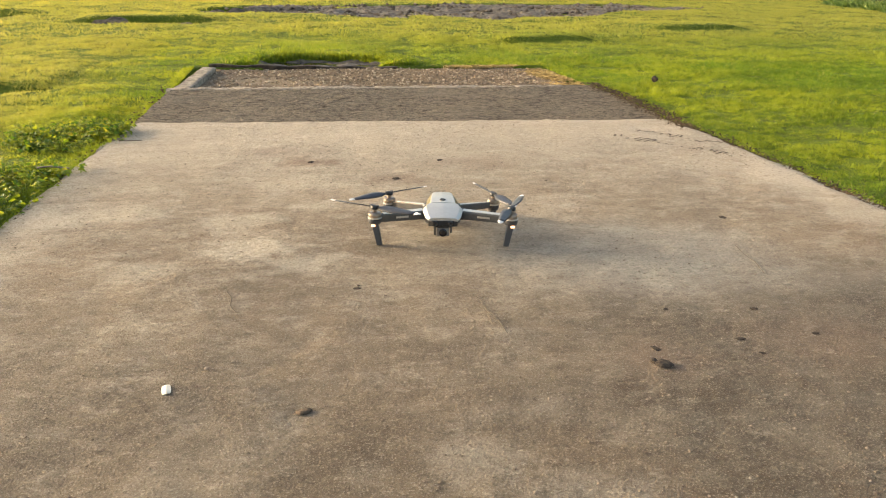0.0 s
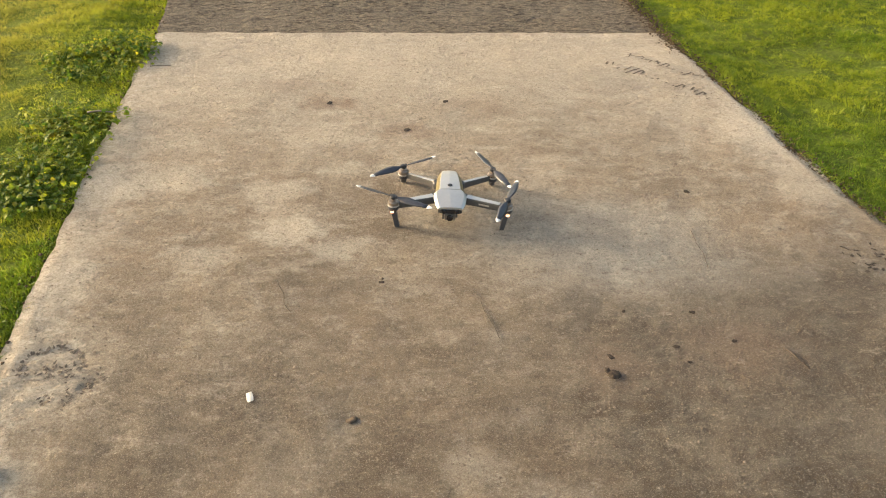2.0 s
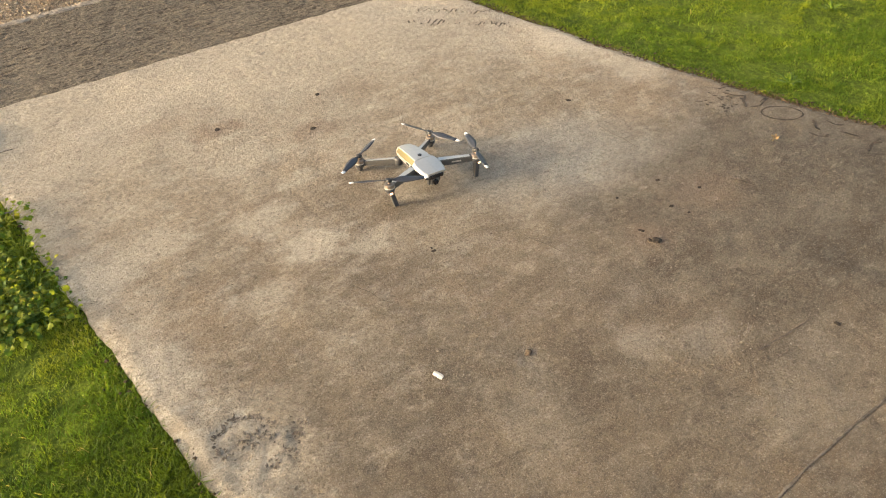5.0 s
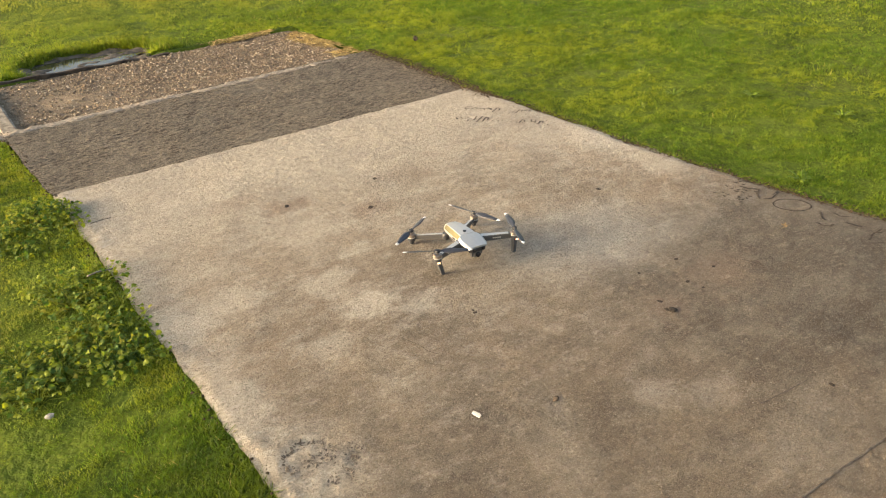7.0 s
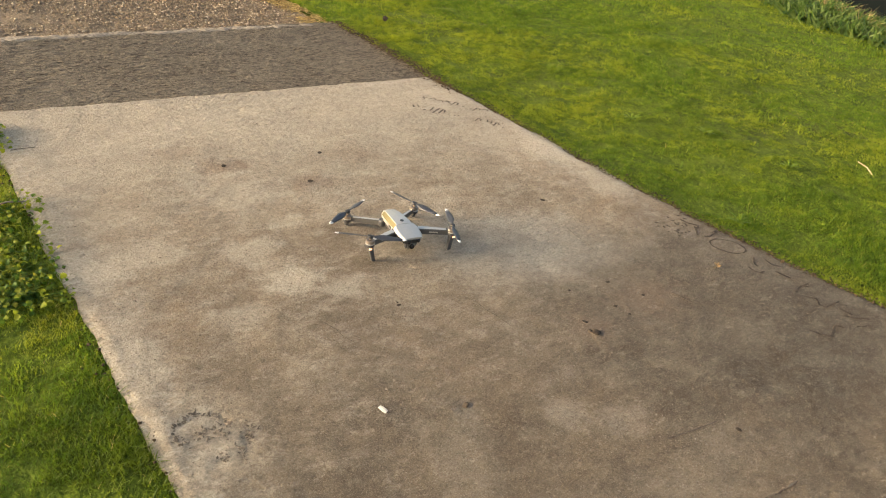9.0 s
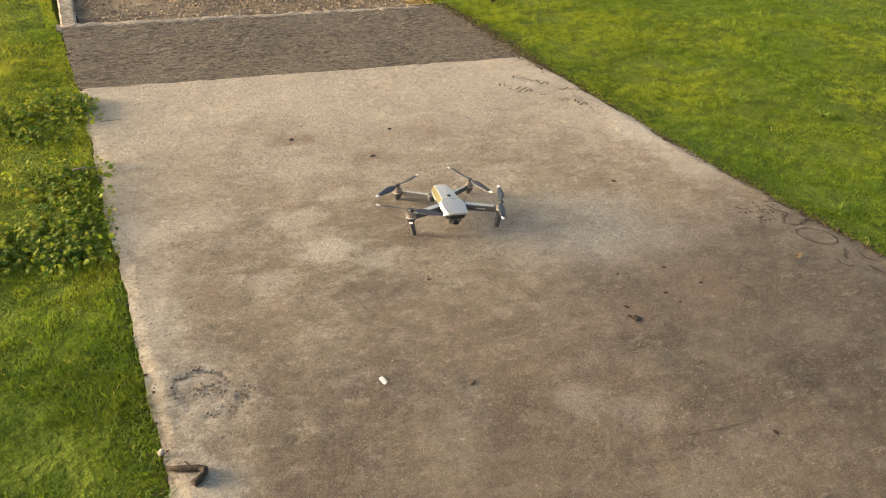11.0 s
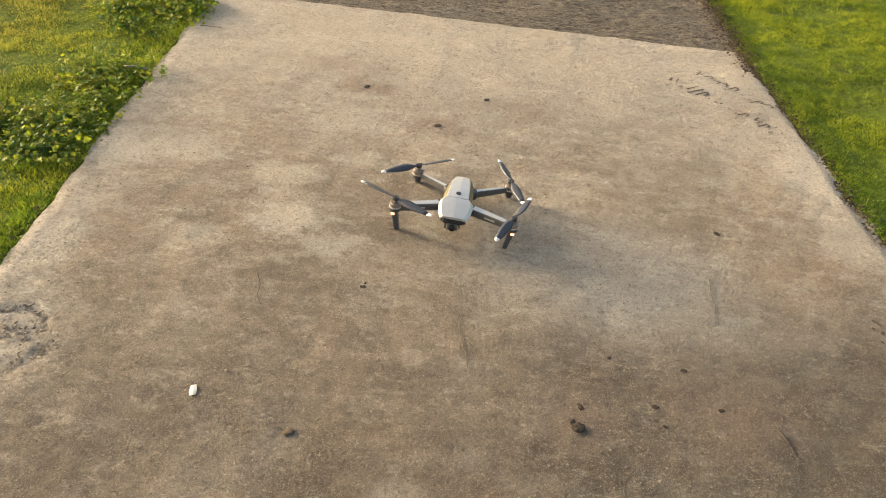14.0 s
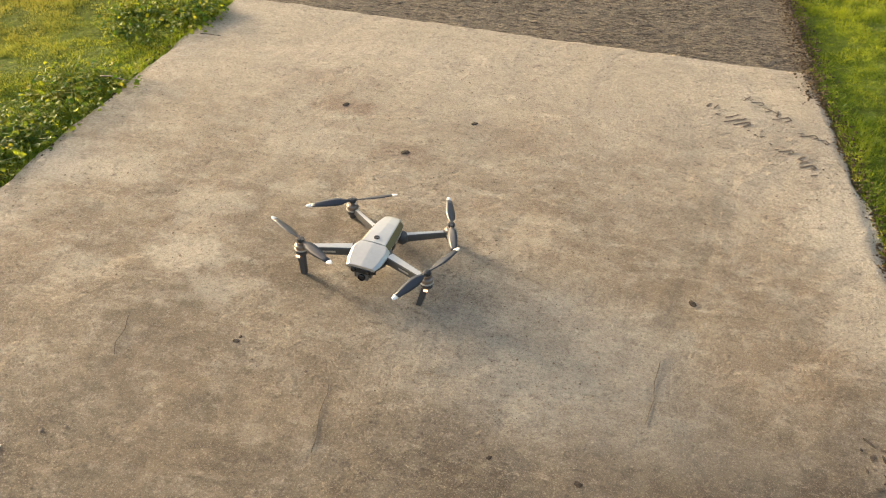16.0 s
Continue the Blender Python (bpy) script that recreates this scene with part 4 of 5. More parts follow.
    def propeller(x, y, z, angle, spin, name="propeller"):
        hub = part(name, turned([(0.0040, -0.004), (0.0078, -0.003), (0.0082, 0.001), (0.0070, 0.004), (0.0030, 0.0052)], (0, 0, 0), 18), BLACK, d, "folding propeller")
        hub.matrix_local = pose(x, y, z, 0, 0, angle)
        for k in range(2):
            rows, tips = [], []
            stations = ((0.006, 0.0060, 10), (0.014, 0.0090, 18), (0.026, 0.0190, 19), (0.040, 0.0230, 16), (0.060, 0.0205, 12), (0.080, 0.0150, 9), (0.0925, 0.0122, 7))
            ends = ((0.0925, 0.0122, 7), (0.099, 0.0100, 6), (0.1030, 0.0072, 5), (0.1045, 0.0030, 5))
            for out, src in ((rows, stations), (tips, ends)):
                for r, c, tw in src:
                    sag = 0.0010
                    ca, sa = math.cos(radians(tw * 1.25)), spin * math.sin(radians(tw * 1.25))
                    out.append([(r, (q - 0.05) * c * ca - h * sa, sag + (q - 0.05) * c * sa + h * ca) for q, h in ((-0.5, 0.0003), (-0.2, 0.0013), (0.2, 0.0011), (0.5, 0.0003), (0.2, -0.0009), (-0.2, -0.0009))])
            blade = part("blade", loft(rows), BLADE, hub, "dark composite blade", flat=False)
            blade.matrix_local = pose(0, 0, 0, 0, 0, 180 * k)
            tip = part("blade_tip", loft(tips), WHITE, hub, "white painted tip", flat=False)
            tip.matrix_local = pose(0, 0, 0, 0, 0, 180 * k)
            part("hinge", turned([(0.0030, -0.002), (0.0034, 0.001), (0.0030, 0.0040)], (0, 0, 0), 10), GREY, hub).matrix_local = pose(0.0068 * (1 - 2 * k), 0, 0.0015)

    def arm_set(s, front_arm):
        if front_arm:
            a, b, mx, my, base, top = (s * 0.036, 0.044, 0.0500), (s * 0.131, 0.004, 0.0520), s * 0.1385, 0.0, 0.041, 0.066
            arm = part("arm", bar(a, b, 0.021, 0.019, 0.015, 0.0165, 0.003), ARM, d, "grey satin front arm")
        else:
            a, b, mx, my, base, top = (s * 0.030, 0.140, 0.0330), (s * 0.112, 0.203, 0.0235), s * 0.1185, 0.207, 0.011, 0.037
            arm = part("arm", bar(a, b, 0.013, 0.018, 0.010, 0.014, 0.0025), ARM, d, "slim grey rear arm")
        av, bv = Vector(a), Vector(b)
        lift = Vector((0, 0, 0.0093 if front_arm else 0.0085))
        part("arm_inlay", bar(av.lerp(bv, 0.06) + lift, av.lerp(bv, 0.90) + lift * (0.92 if front_arm else 0.82), 0.016 if front_arm else 0.009, 0.0016, 0.011 if front_arm else 0.007, 0.0016, 0.0005), INLAY, arm, "silver top strip")
        part("hinge_cap", turned([(0.011, -0.010), (0.012, -0.006), (0.012, 0.006), (0.010, 0.010)], a, 18), GREY, arm)
        if front_arm:
            side = (bv - av).normalized().cross(Vector((0, 0, 1))) * (-s)
            if side.y > 0:
                side = -side
            part("marking_bar", bar(av.lerp(bv, 0.40) + side * 0.0094, av.lerp(bv, 0.66) + side * 0.0086, 0.0008, 0.004, 0.0008, 0.004, 0), INLAY, arm, "pale printed bar")
        part("motor_base", turned([(0.0095, 0), (0.0125, 0.002), (0.0135, 0.006), (0.0135, 0.010), (0.0120, 0.0115)], (mx, my, base), 24), GREY, arm)
        bell = part("motor", turned([(0.0118, 0.0125), (0.0132, 0.0135), (0.0135, 0.020), (0.0128, top - base - 0.002), (0.0100, top - base), (0.0045, top - base + 0.0008), (0.0042, top - base + 0.006)], (mx, my, base), 28), MOTOR, d, "bronze-grey motor bell")
        part("motor_ring", turned([(0.0128, 0.0118), (0.0142, 0.0122), (0.0142, 0.0150), (0.0130, 0.0155)], (mx, my, base), 28), INLAY, arm, "bright silver motor ring")
        if front_arm:
            leg = [[(s * (0.1385 - 0.0100 * q) + sx * (0.0068 - 0.0012 * q), -0.002 - 0.010 * q + sy * (0.0075 - 0.002 * q), 0.046 - 0.046 * q) for sx, sy in ((-1, -1), (1, -1), (1, 1), (-1, 1))] for q in (0.0, 0.3, 0.7, 1.0)]
            part("leg", bevelled(loft(leg), 0.0012), GREY, arm, "dark grey landing leg")
            part("led", bevelled(loft([[(s * 0.1410 + sx * 0.0042, y, 0.0405 + sz * 0.0024) for sx, sz in ((-1, -1), (1, -1), (1, 1), (-1, 1))] for y in (-0.0145, -0.0105)]), 0.0012), LED, arm, "glowing front light")
        else:
            part("foot", turned([(0.006, 0), (0.0075, 0.002), (0.0085, 0.012)], (mx, my, 0.0), 16), GREY, arm, "small rear foot")
        return mx, my, top

    for s, front_arm, angle, spin in ((-1, True, 153, 1), (1, True, 72, -1), (-1, False, 36, -1), (1, False, 113, 1)):
        mx, my, top = arm_set(s, front_arm)
        propeller(mx, my, top + 0.0095, angle, spin)
    d.matrix_basis = pose(0.040, 1.733, 0.002, 0, 0, -8.57)


# ---- small things on the slab ----
def lump(name, x, y, size, material, label, category, seed, squash=0.55, stretch=1.4, turn=0.0):
    rs = random.Random(seed)
    bm = bmesh.new()
    bmesh.ops.create_icosphere(bm, subdivisions=2, radius=1.0)
    for v in bm.verts:
        k = 1 + 0.35 * noise.noise(v.co * 1.7 + Vector((seed, 0, 0))) + 0.12 * rs.uniform(-1, 1)
        v.co = Vector((v.co.x * k * size * stretch, v.co.y * k * size, v.co.z * k * size * squash))
    o = part(name, bm, material)
    o.matrix_basis = pose(x, y, float(pad_z(np.array([x]), np.array([y]))[0]) + size * squash * 0.55, 0, 0, turn)
    return tagged(o, label, category)


def ribbon(path, width, seed, lift=0.0020):
    """Rows of points for a thin uneven strip on the slab."""
    pts = []
    for (x0, y0), (x1, y1) in zip(path, path[1:]):
        n = max(2, int(math.hypot(x1 - x0, y1 - y0) / 0.004))
        pts += [(x0 + (x1 - x0) * k / n, y0 + (y1 - y0) * k / n) for k in range(n)]
    pts.append(path[-1])
    p = np.array(pts)
    p = p + 0.0016 * np.stack([vnoise(p[:, 0], p[:, 1], 60.0, seed), vnoise(p[:, 0], p[:, 1], 60.0, seed + 1)], -1)
    t = np.gradient(p, axis=0)
    t = t / (np.linalg.norm(t, axis=1, keepdims=True) + 1e-9)
    nrm = np.stack([-t[:, 1], t[:, 0]], -1)
    w = width * (0.75 + 0.55 * vnoise(p[:, 0], p[:, 1], 40.0, seed + 2))[:, None]
    w[0], w[-1] = w[0] * 0.2, w[-1] * 0.2
    rows = []
    for q, up in ((-0.5, -0.0008), (0.0, 0.0), (0.5, -0.0008)):
        e = p + nrm * w * q
        rows.append(np.stack([e[:, 0], e[:, 1], pad_z(e[:, 0], e[:, 1]) + lift + up], -1))
    return np.stack(rows, 0)


def strokes(name, paths, width, material, label, category, seed):
    if len(paths) == 1:
        r = ribbon(paths[0], width, seed)
        return tagged(new(name, mesh_of(name, r.reshape(-1, 3), grid_faces(3, r.shape[1]), material)), label, category)
    group = new(name)
    for i, path in enumerate(paths):
        r = ribbon(path, width, seed + 3 * i)
        new("stroke", mesh_of("stroke", r.reshape(-1, 3), grid_faces(3, r.shape[1]), material)).parent = group
    return tagged(group, label, category)


def arc(cx, cy, rx, ry, a0, a1, turn=0.0, n=14):
    c, s = math.cos(radians(turn)), math.sin(radians(turn))
    out = []
    for k in range(n + 1):
        a = radians(a0 + (a1 - a0) * k / n)
        x, y = rx * math.cos(a), ry * math.sin(a)
        out.append((cx + x * c - y * s, cy + x * s + y * c))
    return out


def scribble(start, end, height, count, seed):
    """A row of worn strokes from start to end, none of them a letter."""
    rs = random.Random(seed)
    (x0, y0), (x1, y1) = start, end
    ln = math.hypot(x1 - x0, y1 - y0)
    ux, uy = (x1 - x0) / ln, (y1 - y0) / ln
    out = []
    for k in range(count):
        c = (k + 0.5) / count * ln
        wv = ln / count * 0.5
        kind = rs.choice(("bar", "bar", "hook", "dot"))
        a, b = rs.uniform(-0.5, 0.0) * height, rs.uniform(0.1, 0.5) * height
        p = lambda s, t: (x0 + ux * s - uy * t, y0 + uy * s + ux * t)
        if kind == "bar":
            out.append([p(c + rs.uniform(-1, 1) * wv, a), p(c + rs.uniform(-1, 1) * wv, b)])
            if rs.random() < 0.5:
                out.append([p(c - wv, (a + b) / 2), p(c + wv * 0.6, (a + b) / 2 + rs.uniform(-0.2, 0.2) * height)])
        elif kind == "hook":
            out.append([p(c - wv, a), p(c - wv * 0.3, b), p(c + wv * 0.6, b * 0.7), p(c + wv * 0.5, a * 0.3)])
        else:
            out.append([p(c, a), p(c + wv * 0.5, a * 0.4)])
    return out


def build_marks():
    strokes("scratched_marks", scribble((0.79, 2.77), (1.09, 2.42), 0.080, 17, 3), 0.0085, FADED, "worn unreadable row of strokes scratched into concrete", "scratched marks", 101)
    strokes("scratched_marks", scribble((0.91, 2.84), (1.11, 2.60), 0.065, 9, 4), 0.0060, FADED, "short worn row of strokes scratched into concrete", "scratched marks", 131)
    strokes("scratched_ring", [arc(1.111, 1.312, 0.062, 0.047, 0, 360, -42, 40)], 0.007, ETCH, "thin dark ring scratched into the concrete", "scratched marks", 151)
    near = [[(0.992, 1.549), (1.01, 1.53)], [(0.984, 1.525), (0.985, 1.516)], [(1.018, 1.516), (1.019, 1.496)], [(0.983, 1.481), (0.984, 1.467)], [(1.122, 1.548), (1.174, 1.536), (1.175, 1.507)], [(1.11, 1.522), (1.116, 1.487), (1.141, 1.459), (1.1, 1.441), (1.071, 1.412)], [(1.081, 1.405), (1.107, 1.387), (1.175, 1.401)], [(1.133, 1.401), (1.178, 1.406)]]
    rs = random.Random(33)
    for _ in range(22):
        x, y, a = rs.uniform(0.985, 1.150), rs.uniform(1.43, 1.575), rs.uniform(0, 3.14)
        near.append([(x, y), (x + 0.016 * math.cos(a), y + 0.016 * math.sin(a))])
    strokes("scratched_marks", near, 0.0085, ETCH, "blurred dark strokes scratched near the slab edge", "scratched marks", 161)
    after = [[(1.134, 1.222), (1.093, 1.19), (1.088, 1.174)], [(1.161, 1.193), (1.155, 1.163), (1.173, 1.138)], [(1.046, 1.189), (1.046, 1.163), (1.064, 1.139)], [(1.062, 1.148), (1.08, 1.143)], [(1.122, 1.13), (1.127, 1.097), (1.132, 1.074)], [(1.061, 1.017), (1.112, 1.031), (1.162, 1.028)], [(1.12, 1.035), (1.142, 1.015)]]
    strokes("scratched_marks", after, 0.010, ETCH, "dark curling strokes scratched along the slab edge", "scratched marks", 181)
    last = [[(1.065, 0.991), (1.097, 0.963), (1.071, 0.938), (1.078, 0.919), (1.125, 0.918), (1.157, 0.916)], [(1.136, 0.904), (1.164, 0.89)], [(1.117, 0.891), (1.12, 0.851)], [(1.086, 0.862), (1.109, 0.835), (1.152, 0.811)], [(1.066, 0.809), (1.108, 0.792)], [(0.896, 0.875), (0.909, 0.845), (0.933, 0.82), (1.004, 0.846), (1.021, 0.825)]]
    strokes("scratched_marks", last, 0.009, ETCH, "thin curling strokes scratched into grey concrete", "scratched marks", 191)
    rs = random.Random(12)
    vs, fs, base = [], [], 0
    toes = ((-0.797, 1.228), (-0.753, 1.219), (-0.729, 1.255), (-0.707, 1.278))
    for k in range(150):
        if k < 70:
            a = radians(rs.uniform(-5, 205))
            x, y = -0.800 + 0.052 * math.cos(a) + rs.gauss(0, 0.005), 1.318 + 0.054 * math.sin(a) + rs.gauss(0, 0.006)
        elif k < 106:
            x, y = -0.795 + rs.gauss(0, 0.026), 1.302 + rs.gauss(0, 0.012)
        else:
            tx, ty = toes[k % 4]
            x, y = tx + rs.gauss(0, 0.005), ty + rs.gauss(0, 0.011)
        ln, a = rs.uniform(0.005, 0.012), rs.uniform(-0.6, 2.4)
        rb = ribbon([(x, y), (x + ln * math.cos(a), y + ln * math.sin(a))], 0.0062, 400 + k)
        vs.append(rb.reshape(-1, 3))
        fs.append(grid_faces(3, rb.shape[1]) + base)
        base += rb.shape[1] * 3
    tagged(new("gouge_marks", mesh_of("gouge_marks", np.concatenate(vs), np.concatenate(fs), CRACK)), "short dark gouges in a broken spot of concrete", "gouges", kind="stuff")
    strokes("crack", [[(0.275, 0.767), (0.19, 0.778), (0.105, 0.79)]], 0.0042, CRACK, "thin dark hairline crack in the concrete", "crack", 231)
    strokes("crack", [[(0.27, 0.545), (0.21, 0.548), (0.06, 0.562), (-0.10, 0.572), (-0.22, 0.575)]], 0.0060, CRACK, "long thin dark crack in the concrete", "crack", 241)
    for k, line in enumerate(([(0.049, 1.47), (0.058, 1.43), (0.057, 1.39), (0.067, 1.345), (0.071, 1.30)], [(-0.376, 1.535), (-0.364, 1.50), (-0.363, 1.46), (-0.350, 1.43)], [(0.645, 1.655), (0.634, 1.60), (0.631, 1.55), (0.616, 1.49)])):
        strokes("crack", [line], 0.0024, SEAM, "faint short line worn into the concrete", "crack", 251 + 5 * k)


def build_litter():
    # a pale chip, folded slightly
    bm = bmesh.new()
    rings = []
    for k, (yy, zz, w) in enumerate(((-0.012, 0.0026, 0.0052), (-0.005, 0.0034, 0.0063), (0.005, 0.0036, 0.0060), (0.012, 0.0026, 0.0048))):
        rings.append([(-w, yy, zz - 0.0018), (w, yy + 0.002, zz - 0.0012), (w, yy + 0.002, zz), (0, yy, zz + 0.0016), (-w, yy, zz)])
    chip = part("paper_scrap", loft(rings, bm), PAPER)
    chip.matrix_basis = pose(-0.427, 1.190, 0.001, 0, 0, 10) @ Matrix.Diagonal((1.0, 1.0, 0.60, 1))
    tagged(chip, "small white scrap lying on the concrete", "scrap")
    spots = ((-0.150, 1.520, 0.0048), (0.004, 2.266, 0.0080), (-0.217, 2.473, 0.0075), (0.713, 1.841, 0.0065), (0.509, 1.339, 0.0052),
             (0.430, 1.237, 0.0052), (0.154, 2.460, 0.0072), (-0.146, 1.533, 0.0030), (0.283, 1.222, 0.0055), (0.44, 1.19, 0.0035), (0.56, 1.24, 0.0045), (0.36, 1.36, 0.0035), (0.30, 0.72, 0.0055))
    for i, (x, y, s) in enumerate(spots):
        lump("dirt_clod", x, y, s, DIRT, "small dark clod of dirt on the concrete", "dirt clod", 300 + i, 0.26, 1.5, 37 * i)
    lump("stone", -0.245, 1.112, 0.0074, BROWN, "small dark brown stone on the concrete", "stone", 340, 0.42, 1.5, 15)
    lump("stone", -0.38, 1.245, 0.0032, CLOD, "small earth-coloured stone on the concrete", "stone", 341, 0.6, 1.2, 60)
    lump("stone", -0.345, 1.262, 0.0028, CLOD, "small earth-coloured stone on the concrete", "stone", 342, 0.6, 1.2, 10)
    lump("dirt_clod", 0.272, 1.170, 0.0115, DIRT, "larger blackish mossy clod on the concrete", "dirt clod", 330, 0.28, 1.25, 20)
    lump("dirt_clod", 0.262, 1.182, 0.006, DIRT, "small dark clod of dirt on the concrete", "dirt clod", 331, 0.4, 1.3, 80)
    # lobed dead leaf with its stem, edges curled up
    bm = bmesh.new()
    top, low = [], []
    for k in range(40):
        a = 2 * math.pi * k / 40
        r = 0.0165 * (0.42 + 0.58 * abs(math.cos(2.5 * a)) ** 1.5) * (1.1 - 0.25 * math.cos(a))
        zc = 0.004 + 0.005 * (r / 0.0165) ** 2 * (1 + math.sin(3 * a + 1))
        top.append(bm.verts.new((r * math.cos(a), r * math.sin(a), zc + 0.0005)))
        low.append(bm.verts.new((r * math.cos(a), r * math.sin(a), zc - 0.0003)))
    ct, cl = bm.verts.new((0, 0, 0.0035)), bm.verts.new((0, 0, 0.0027))
    for k in range(40):
        j = (k + 1) % 40
        bm.faces.new((top[k], top[j], ct))
        bm.faces.new((low[j], low[k], cl))
        bm.faces.new((top[j], top[k], low[k], low[j]))
    lf = part("dead_leaf", bm, DEAD_LEAF)
    lf.matrix_basis = pose(0.951, 1.243, 0.001, 0, 0, 20) @ Matrix.Diagonal((0.8, 0.8, 0.8, 1))
    tagged(lf, "lobed tan-orange dead leaf with a thin stem on the concrete", "leaf")
    part("stem", bar((-0.010, 0.0, 0.0035), (-0.036, 0.006, 0.0016), 0.0013, 0.0012, 0.0009, 0.0009, 0), STRAW, lf, "thin pale stem")

    def stick(path, r, material, label, name="twig", taper=0.45):
        rows = []
        for i, p in enumerate(path):
            q = r * (1 - taper * i / len(path))
            a = Vector(path[min(i + 1, len(path) - 1)]) - Vector(path[max(i - 1, 0)])
            sd = Vector((-a.y, a.x, 0)).normalized()
            rows.append([Vector(p) + sd * (q * math.cos(t)) + Vector((0, 0, q + q * math.sin(t))) for t in (0, 1.05, 2.09, 3.14, 4.19, 5.24)])
        return tagged(part(name, loft(rows), material, flat=False), label, "twig")

    stick([(0.655, 1.205, 0.001), (0.664, 1.180, 0.0015), (0.670, 1.160, 0.001), (0.673, 1.140, 0.001)], 0.0014, DARK_TIMBER, "short dark twig lying on the concrete")
    stick([(-0.872, 1.050, 0.0), (-0.860, 1.058, 0.0), (-0.850, 1.068, 0.0), (-0.846, 1.078, 0.001), (-0.856, 1.086, 0.001), (-0.872, 1.092, 0.001), (-0.890, 1.099, 0.001), (-0.910, 1.109, 0.0)], 0.0085, DIRT, "short bent blackish root at the slab edge", taper=0.40)
    stick([(-0.866, 1.090, 0.004), (-0.872, 1.101, 0.009), (-0.877, 1.107, 0.012)], 0.0022, DARK_TIMBER, "thin dark twig stub beside the root")
    stick([(2.33, 1.40, 0.03), (2.38, 1.45, 0.035), (2.42, 1.51, 0.03)], 0.0032, STALK, "dry pale stalk lying in the lawn", "dry_stalk")
    stick([(-0.93, 2.42, 0.012), (-0.90, 2.425, 0.014), (-0.85, 2.42, 0.010)], 0.0028, TIMBER, "short grey stick over the slab edge")
    stick([(-0.80, 2.80, 0.002), (-0.77, 2.803, 0.002), (-0.73, 2.80, 0.002)], 0.0013, DARK_TIMBER, "short dark twig lying on the concrete")
    for i, (x, y, s) in enumerate(((-1.205, 1.835, 0.008), (-0.912, 1.155, 0.006))):
        lump("stone", x, y, s, STONE, "small pale stone among the grass", "stone", 350 + i, 0.8, 1.3, 50 * i).location.z += 0.006
    lump("dirt_clod", 1.445, 3.92, 0.016, DIRT, "small dark clod on the grass", "dirt clod", 360, 0.9, 1.1).location.z += 0.030
    # pale grit over the slab and crumbs along its sides
    rs = np.random.RandomState(14)
    n = 3600
    x, y = rs.uniform(-0.86, 1.22, n), rs.uniform(0.3, 3.05, n)
    k = (x > left_edge(y) + 0.01) & (x < right_edge(y) - 0.02)
    x, y = x[k], y[k]
    s = 0.0006 + 0.0012 * rs.rand(len(x)) ** 3
    pebbles("grit", np.stack([x, y, pad_z(x, y) + s * 0.3], -1), s, GRIT, "fine pale grit scattered on the slab", "grit", 15, fine=False)
    # crumbs of the slab's own concrete, lying in drifts
    n = 16000
    x, y = rs.uniform(-0.90, 1.24, n), rs.uniform(0.35, 3.05, n)
    k = (x > left_edge(y) + 0.01) & (x < right_edge(y) - 0.02) & (vnoise(x, y, 2.2, 26) + 0.5 * vnoise(x, y, 9.0, 27) > -0.15 + 0.45 * rs.rand(n))
    x, y = x[k], y[k]
    s = 0.0008 + 0.0024 * rs.rand(len(x)) ** 4
    pebbles("concrete_crumbs", np.stack([x, y, pad_z(x, y) + s * 0.3], -1), s, CRUMB, "tan concrete crumbs drifted over the slab", "crumbs", 19, squash=0.42, fine=False)
    cx, cy = 0.14 + 0.06 * rs.randn(90), 0.80 + 0.05 * rs.randn(90)
    s = 0.0008 + 0.0012 * rs.rand(90)
    pebbles("grit", np.stack([cx, cy, pad_z(cx, cy) + s * 0.3], -1), s, GRIT, "cluster of pale stone chips worn out of the slab", "grit", 16)
    n = 12000
    y = rs.uniform(0.4, 4.0, n)
    left = rs.rand(n) < 0.06
    off = 0.024 * rs.randn(n)
    x = np.where(left, left_edge(y) - 0.002 + off * 0.6, right_edge(y) - 0.002 + off)
    x = x + np.where(left, 0, -0.022 * np.clip(vnoise(y, y * 0, 7.0, 18), 0, 1))
    s = 0.0010 + 0.0052 * rs.rand(n) ** 4
    pebbles("soil_crumbs", np.stack([x, y, np.full(n, -0.006) + s * 0.4], -1), s, EDGE_SOIL, "brown soil crumbs along the slab sides", "soil", 17, fine=False)


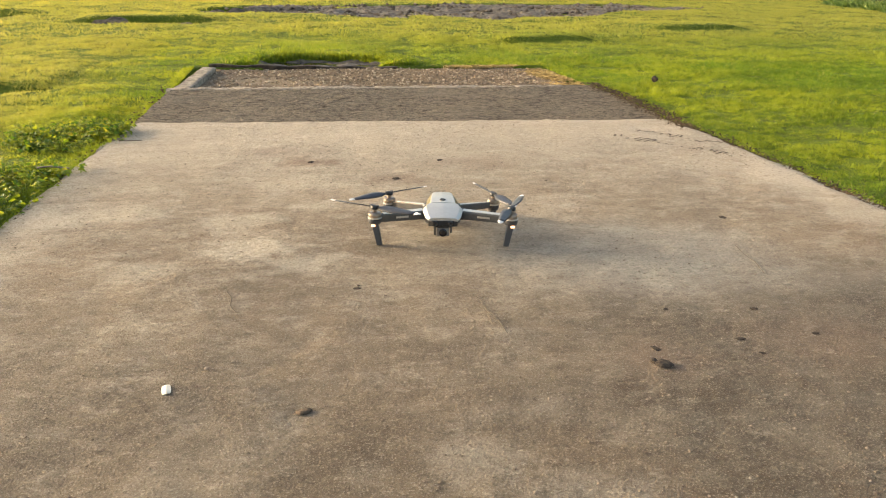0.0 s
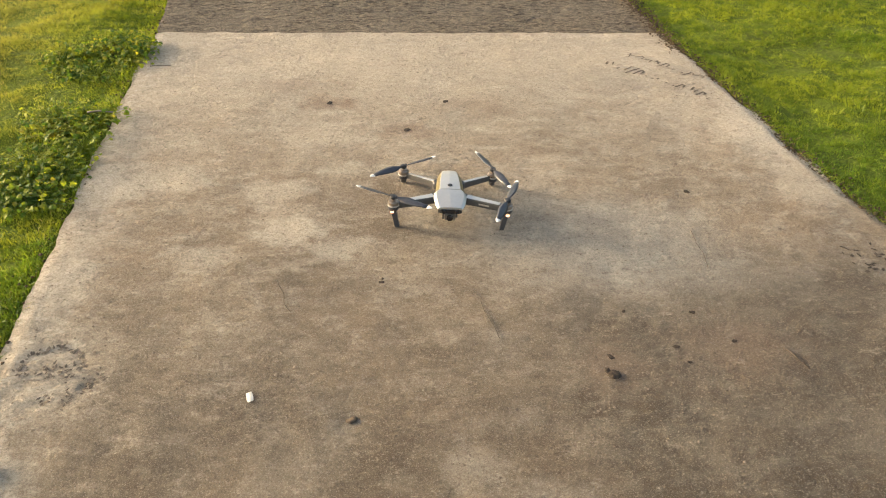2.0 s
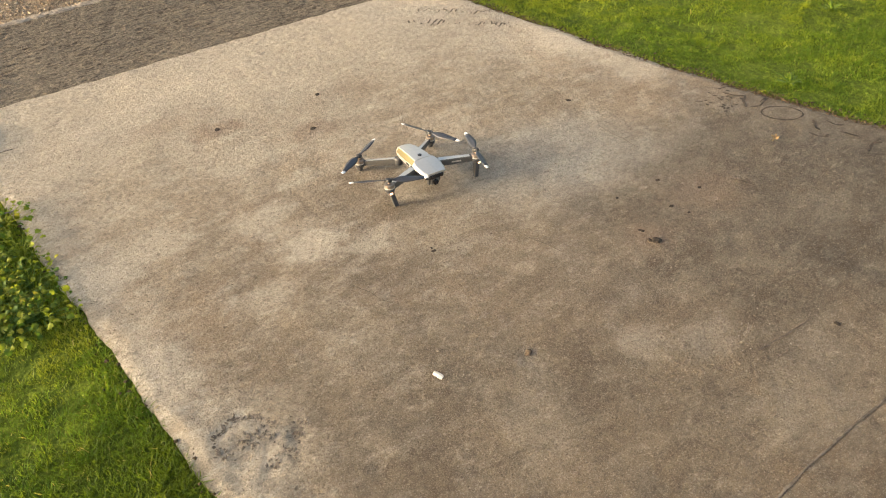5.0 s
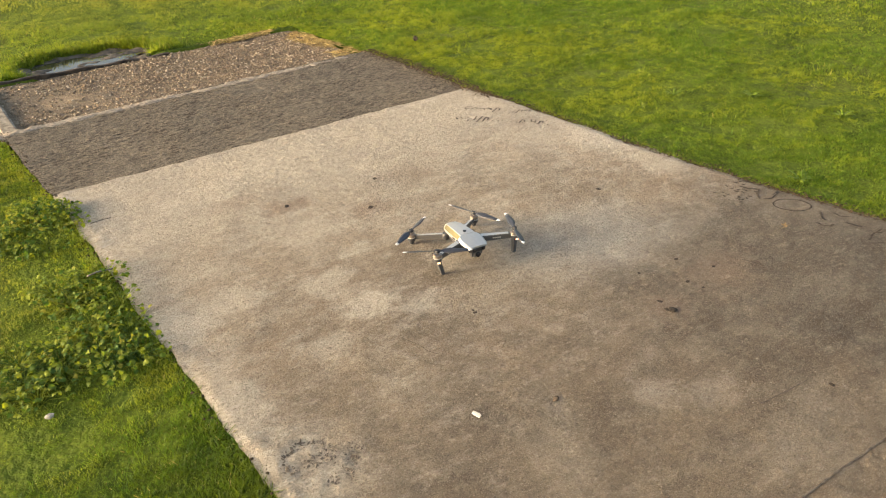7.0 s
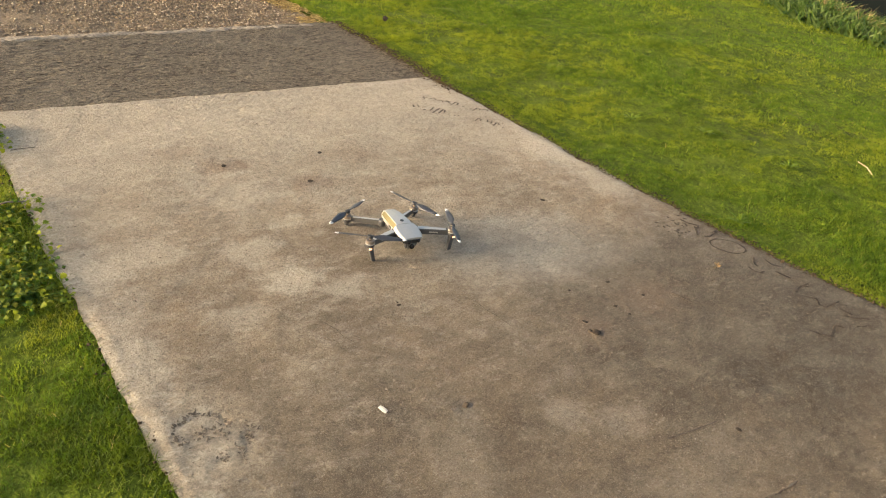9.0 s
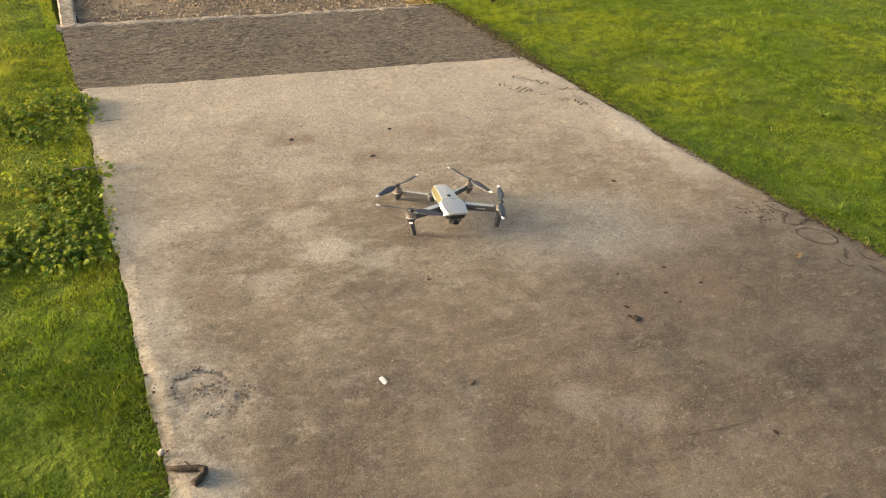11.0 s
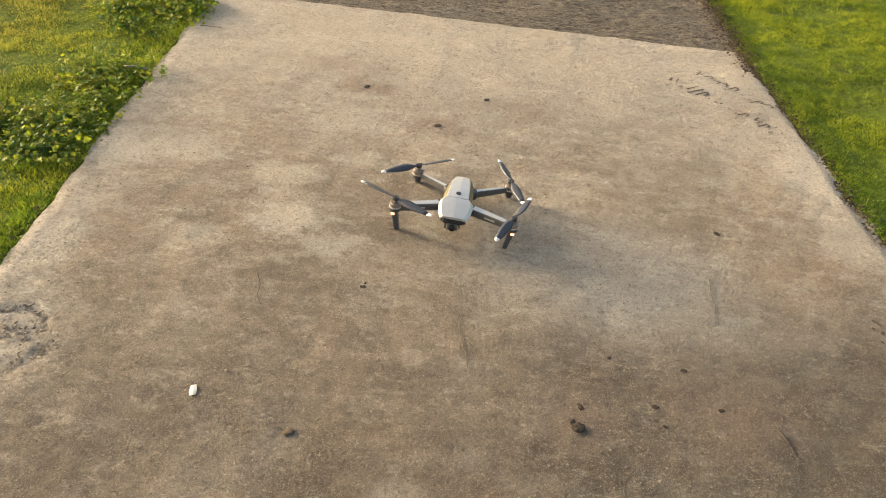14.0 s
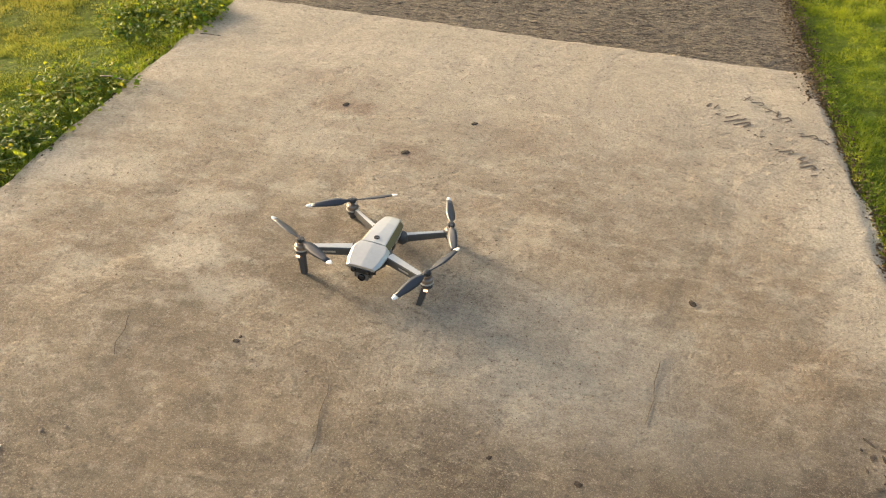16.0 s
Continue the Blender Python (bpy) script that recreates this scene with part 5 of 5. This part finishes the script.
def weed(leaf_mesh, x, y, count, reach, seed):
    """A broad-leaved weed: stalks with leaves of their own."""
    rs = random.Random(seed)
    z0 = float(ground_z(np.array([x]), np.array([y]))[0])
    w = new("weed")
    w.matrix_basis = pose(x, y, z0)
    tagged(w, "low broad-leaved green weed in the grass beside the slab", "weed", "weeds along the slab")
    bm = bmesh.new()
    spots = []
    for k in range(count):
        a = rs.uniform(0, 6.283)
        r, h = reach * math.sqrt(rs.uniform(0.03, 1)), rs.uniform(0.010, 0.036)
        tip = Vector((r * math.cos(a), r * math.sin(a), h))
        mid = Vector((tip.x * 0.4, tip.y * 0.4, h * 0.75))
        rows = []
        for p, q in ((Vector((tip.x * 0.1, tip.y * 0.1, -0.004)), 0.0012), (mid, 0.001), (tip, 0.0007)):
            rows.append([p + Vector((q * math.cos(t), q * math.sin(t), 0)) for t in (0, 2.09, 4.19)])
        loft(rows, bm)
        spots.append((tip, a))
    part("stem", bm, WEED, w)
    for tip, a in spots:
        leaf = new("leaf", leaf_mesh[rs.randrange(len(leaf_mesh))])
        leaf.parent = w
        k = rs.uniform(0.22, 0.52)
        leaf.matrix_local = Matrix.Translation(tip) @ pose(0, 0, 0, rs.uniform(-40, 35), rs.uniform(-35, 35), math.degrees(a) - 90 + rs.uniform(-60, 60)) @ Matrix.Diagonal((k, k, k, 1))


def lawn_weed(x, y, count, seed):
    """A small rosette of narrow lime leaves in the lawn."""
    rs = random.Random(seed)
    w = new("lawn_weed")
    w.matrix_basis = pose(x, y, float(ground_z(np.array([x]), np.array([y]))[0]) + 0.010)
    tagged(w, "small lime-green rosette weed in the lawn", "weed", "rosettes in the lawn")
    for k in range(count):
        ln, wd = rs.uniform(0.035, 0.060), rs.uniform(0.0045, 0.0075)
        rows = []
        for q in (0.0, 0.25, 0.5, 0.75, 1.0):
            c = wd * math.sin(math.pi * (0.12 + 0.83 * q))
            z = 0.017 * math.sin(1.9 * q)
            rows.append([(-c, ln * q, z + 0.001), (0, ln * q, z), (c, ln * q, z + 0.001), (0, ln * q, z - 0.0006)])
        leaf = part("leaf", loft(rows), ROSETTE, w, flat=False)
        leaf.matrix_local = pose(0, 0, 0, rs.uniform(-8, 14), 0, 360 * k / count + rs.uniform(-18, 18))


def build_weeds():
    for i, (x, y) in enumerate(LAWN_WEEDS):
        lawn_weed(x, y, 8 + i % 3, 900 + i)
    meshes = []
    for v in range(3):
        rows = []
        for k in range(7):
            q = k / 6
            wd = 0.0165 * math.sin(math.pi * min(1, 0.10 + 0.86 * q)) ** 0.75 * (1 + (0.48 if v == 1 else 0.34) * math.sin(q * 17 + v))
            y = 0.034 * q
            z = 0.006 * math.sin(math.pi * q) - 0.004 * q * q * (1 + v)
            rows.append([(-wd, y, z + 0.0035), (-wd * 0.5, y - 0.001, z + 0.0012), (0, y, z), (wd * 0.5, y - 0.001, z + 0.0012), (wd, y, z + 0.0035)])
        pts = np.array(rows).reshape(-1, 3)
        meshes.append(mesh_of("leaf", pts, grid_faces(7, 5), WEED))
    rs = random.Random(5)
    zones = ((-0.97, 2.95, 0.13, 0.10, 9), (-0.90, 3.0, 0.05, 0.06, 3), (-0.98, 2.78, 0.10, 0.05, 3), (-0.97, 2.28, 0.10, 0.16, 9), (-1.08, 2.05, 0.13, 0.12, 10), (-0.98, 2.00, 0.06, 0.08, 4), (-1.22, 1.98, 0.08, 0.06, 3))
    i = 0
    for cx, cy, rx, ry, n in zones:
        for _ in range(n):
            x, y = cx + rs.uniform(-1, 1) * rx, cy + rs.uniform(-1, 1) * ry
            x = min(x, float(left_edge(y)) - 0.035)
            weed(meshes, x, y, 48, 0.085, 500 + i)
            i += 1


build_ground()
build_pad()
build_strip()
build_gravel()
build_edging()
build_water()
build_mud_clods()
build_drone()
build_marks()
build_litter()
build_straw()
build_weeds()
build_grass()
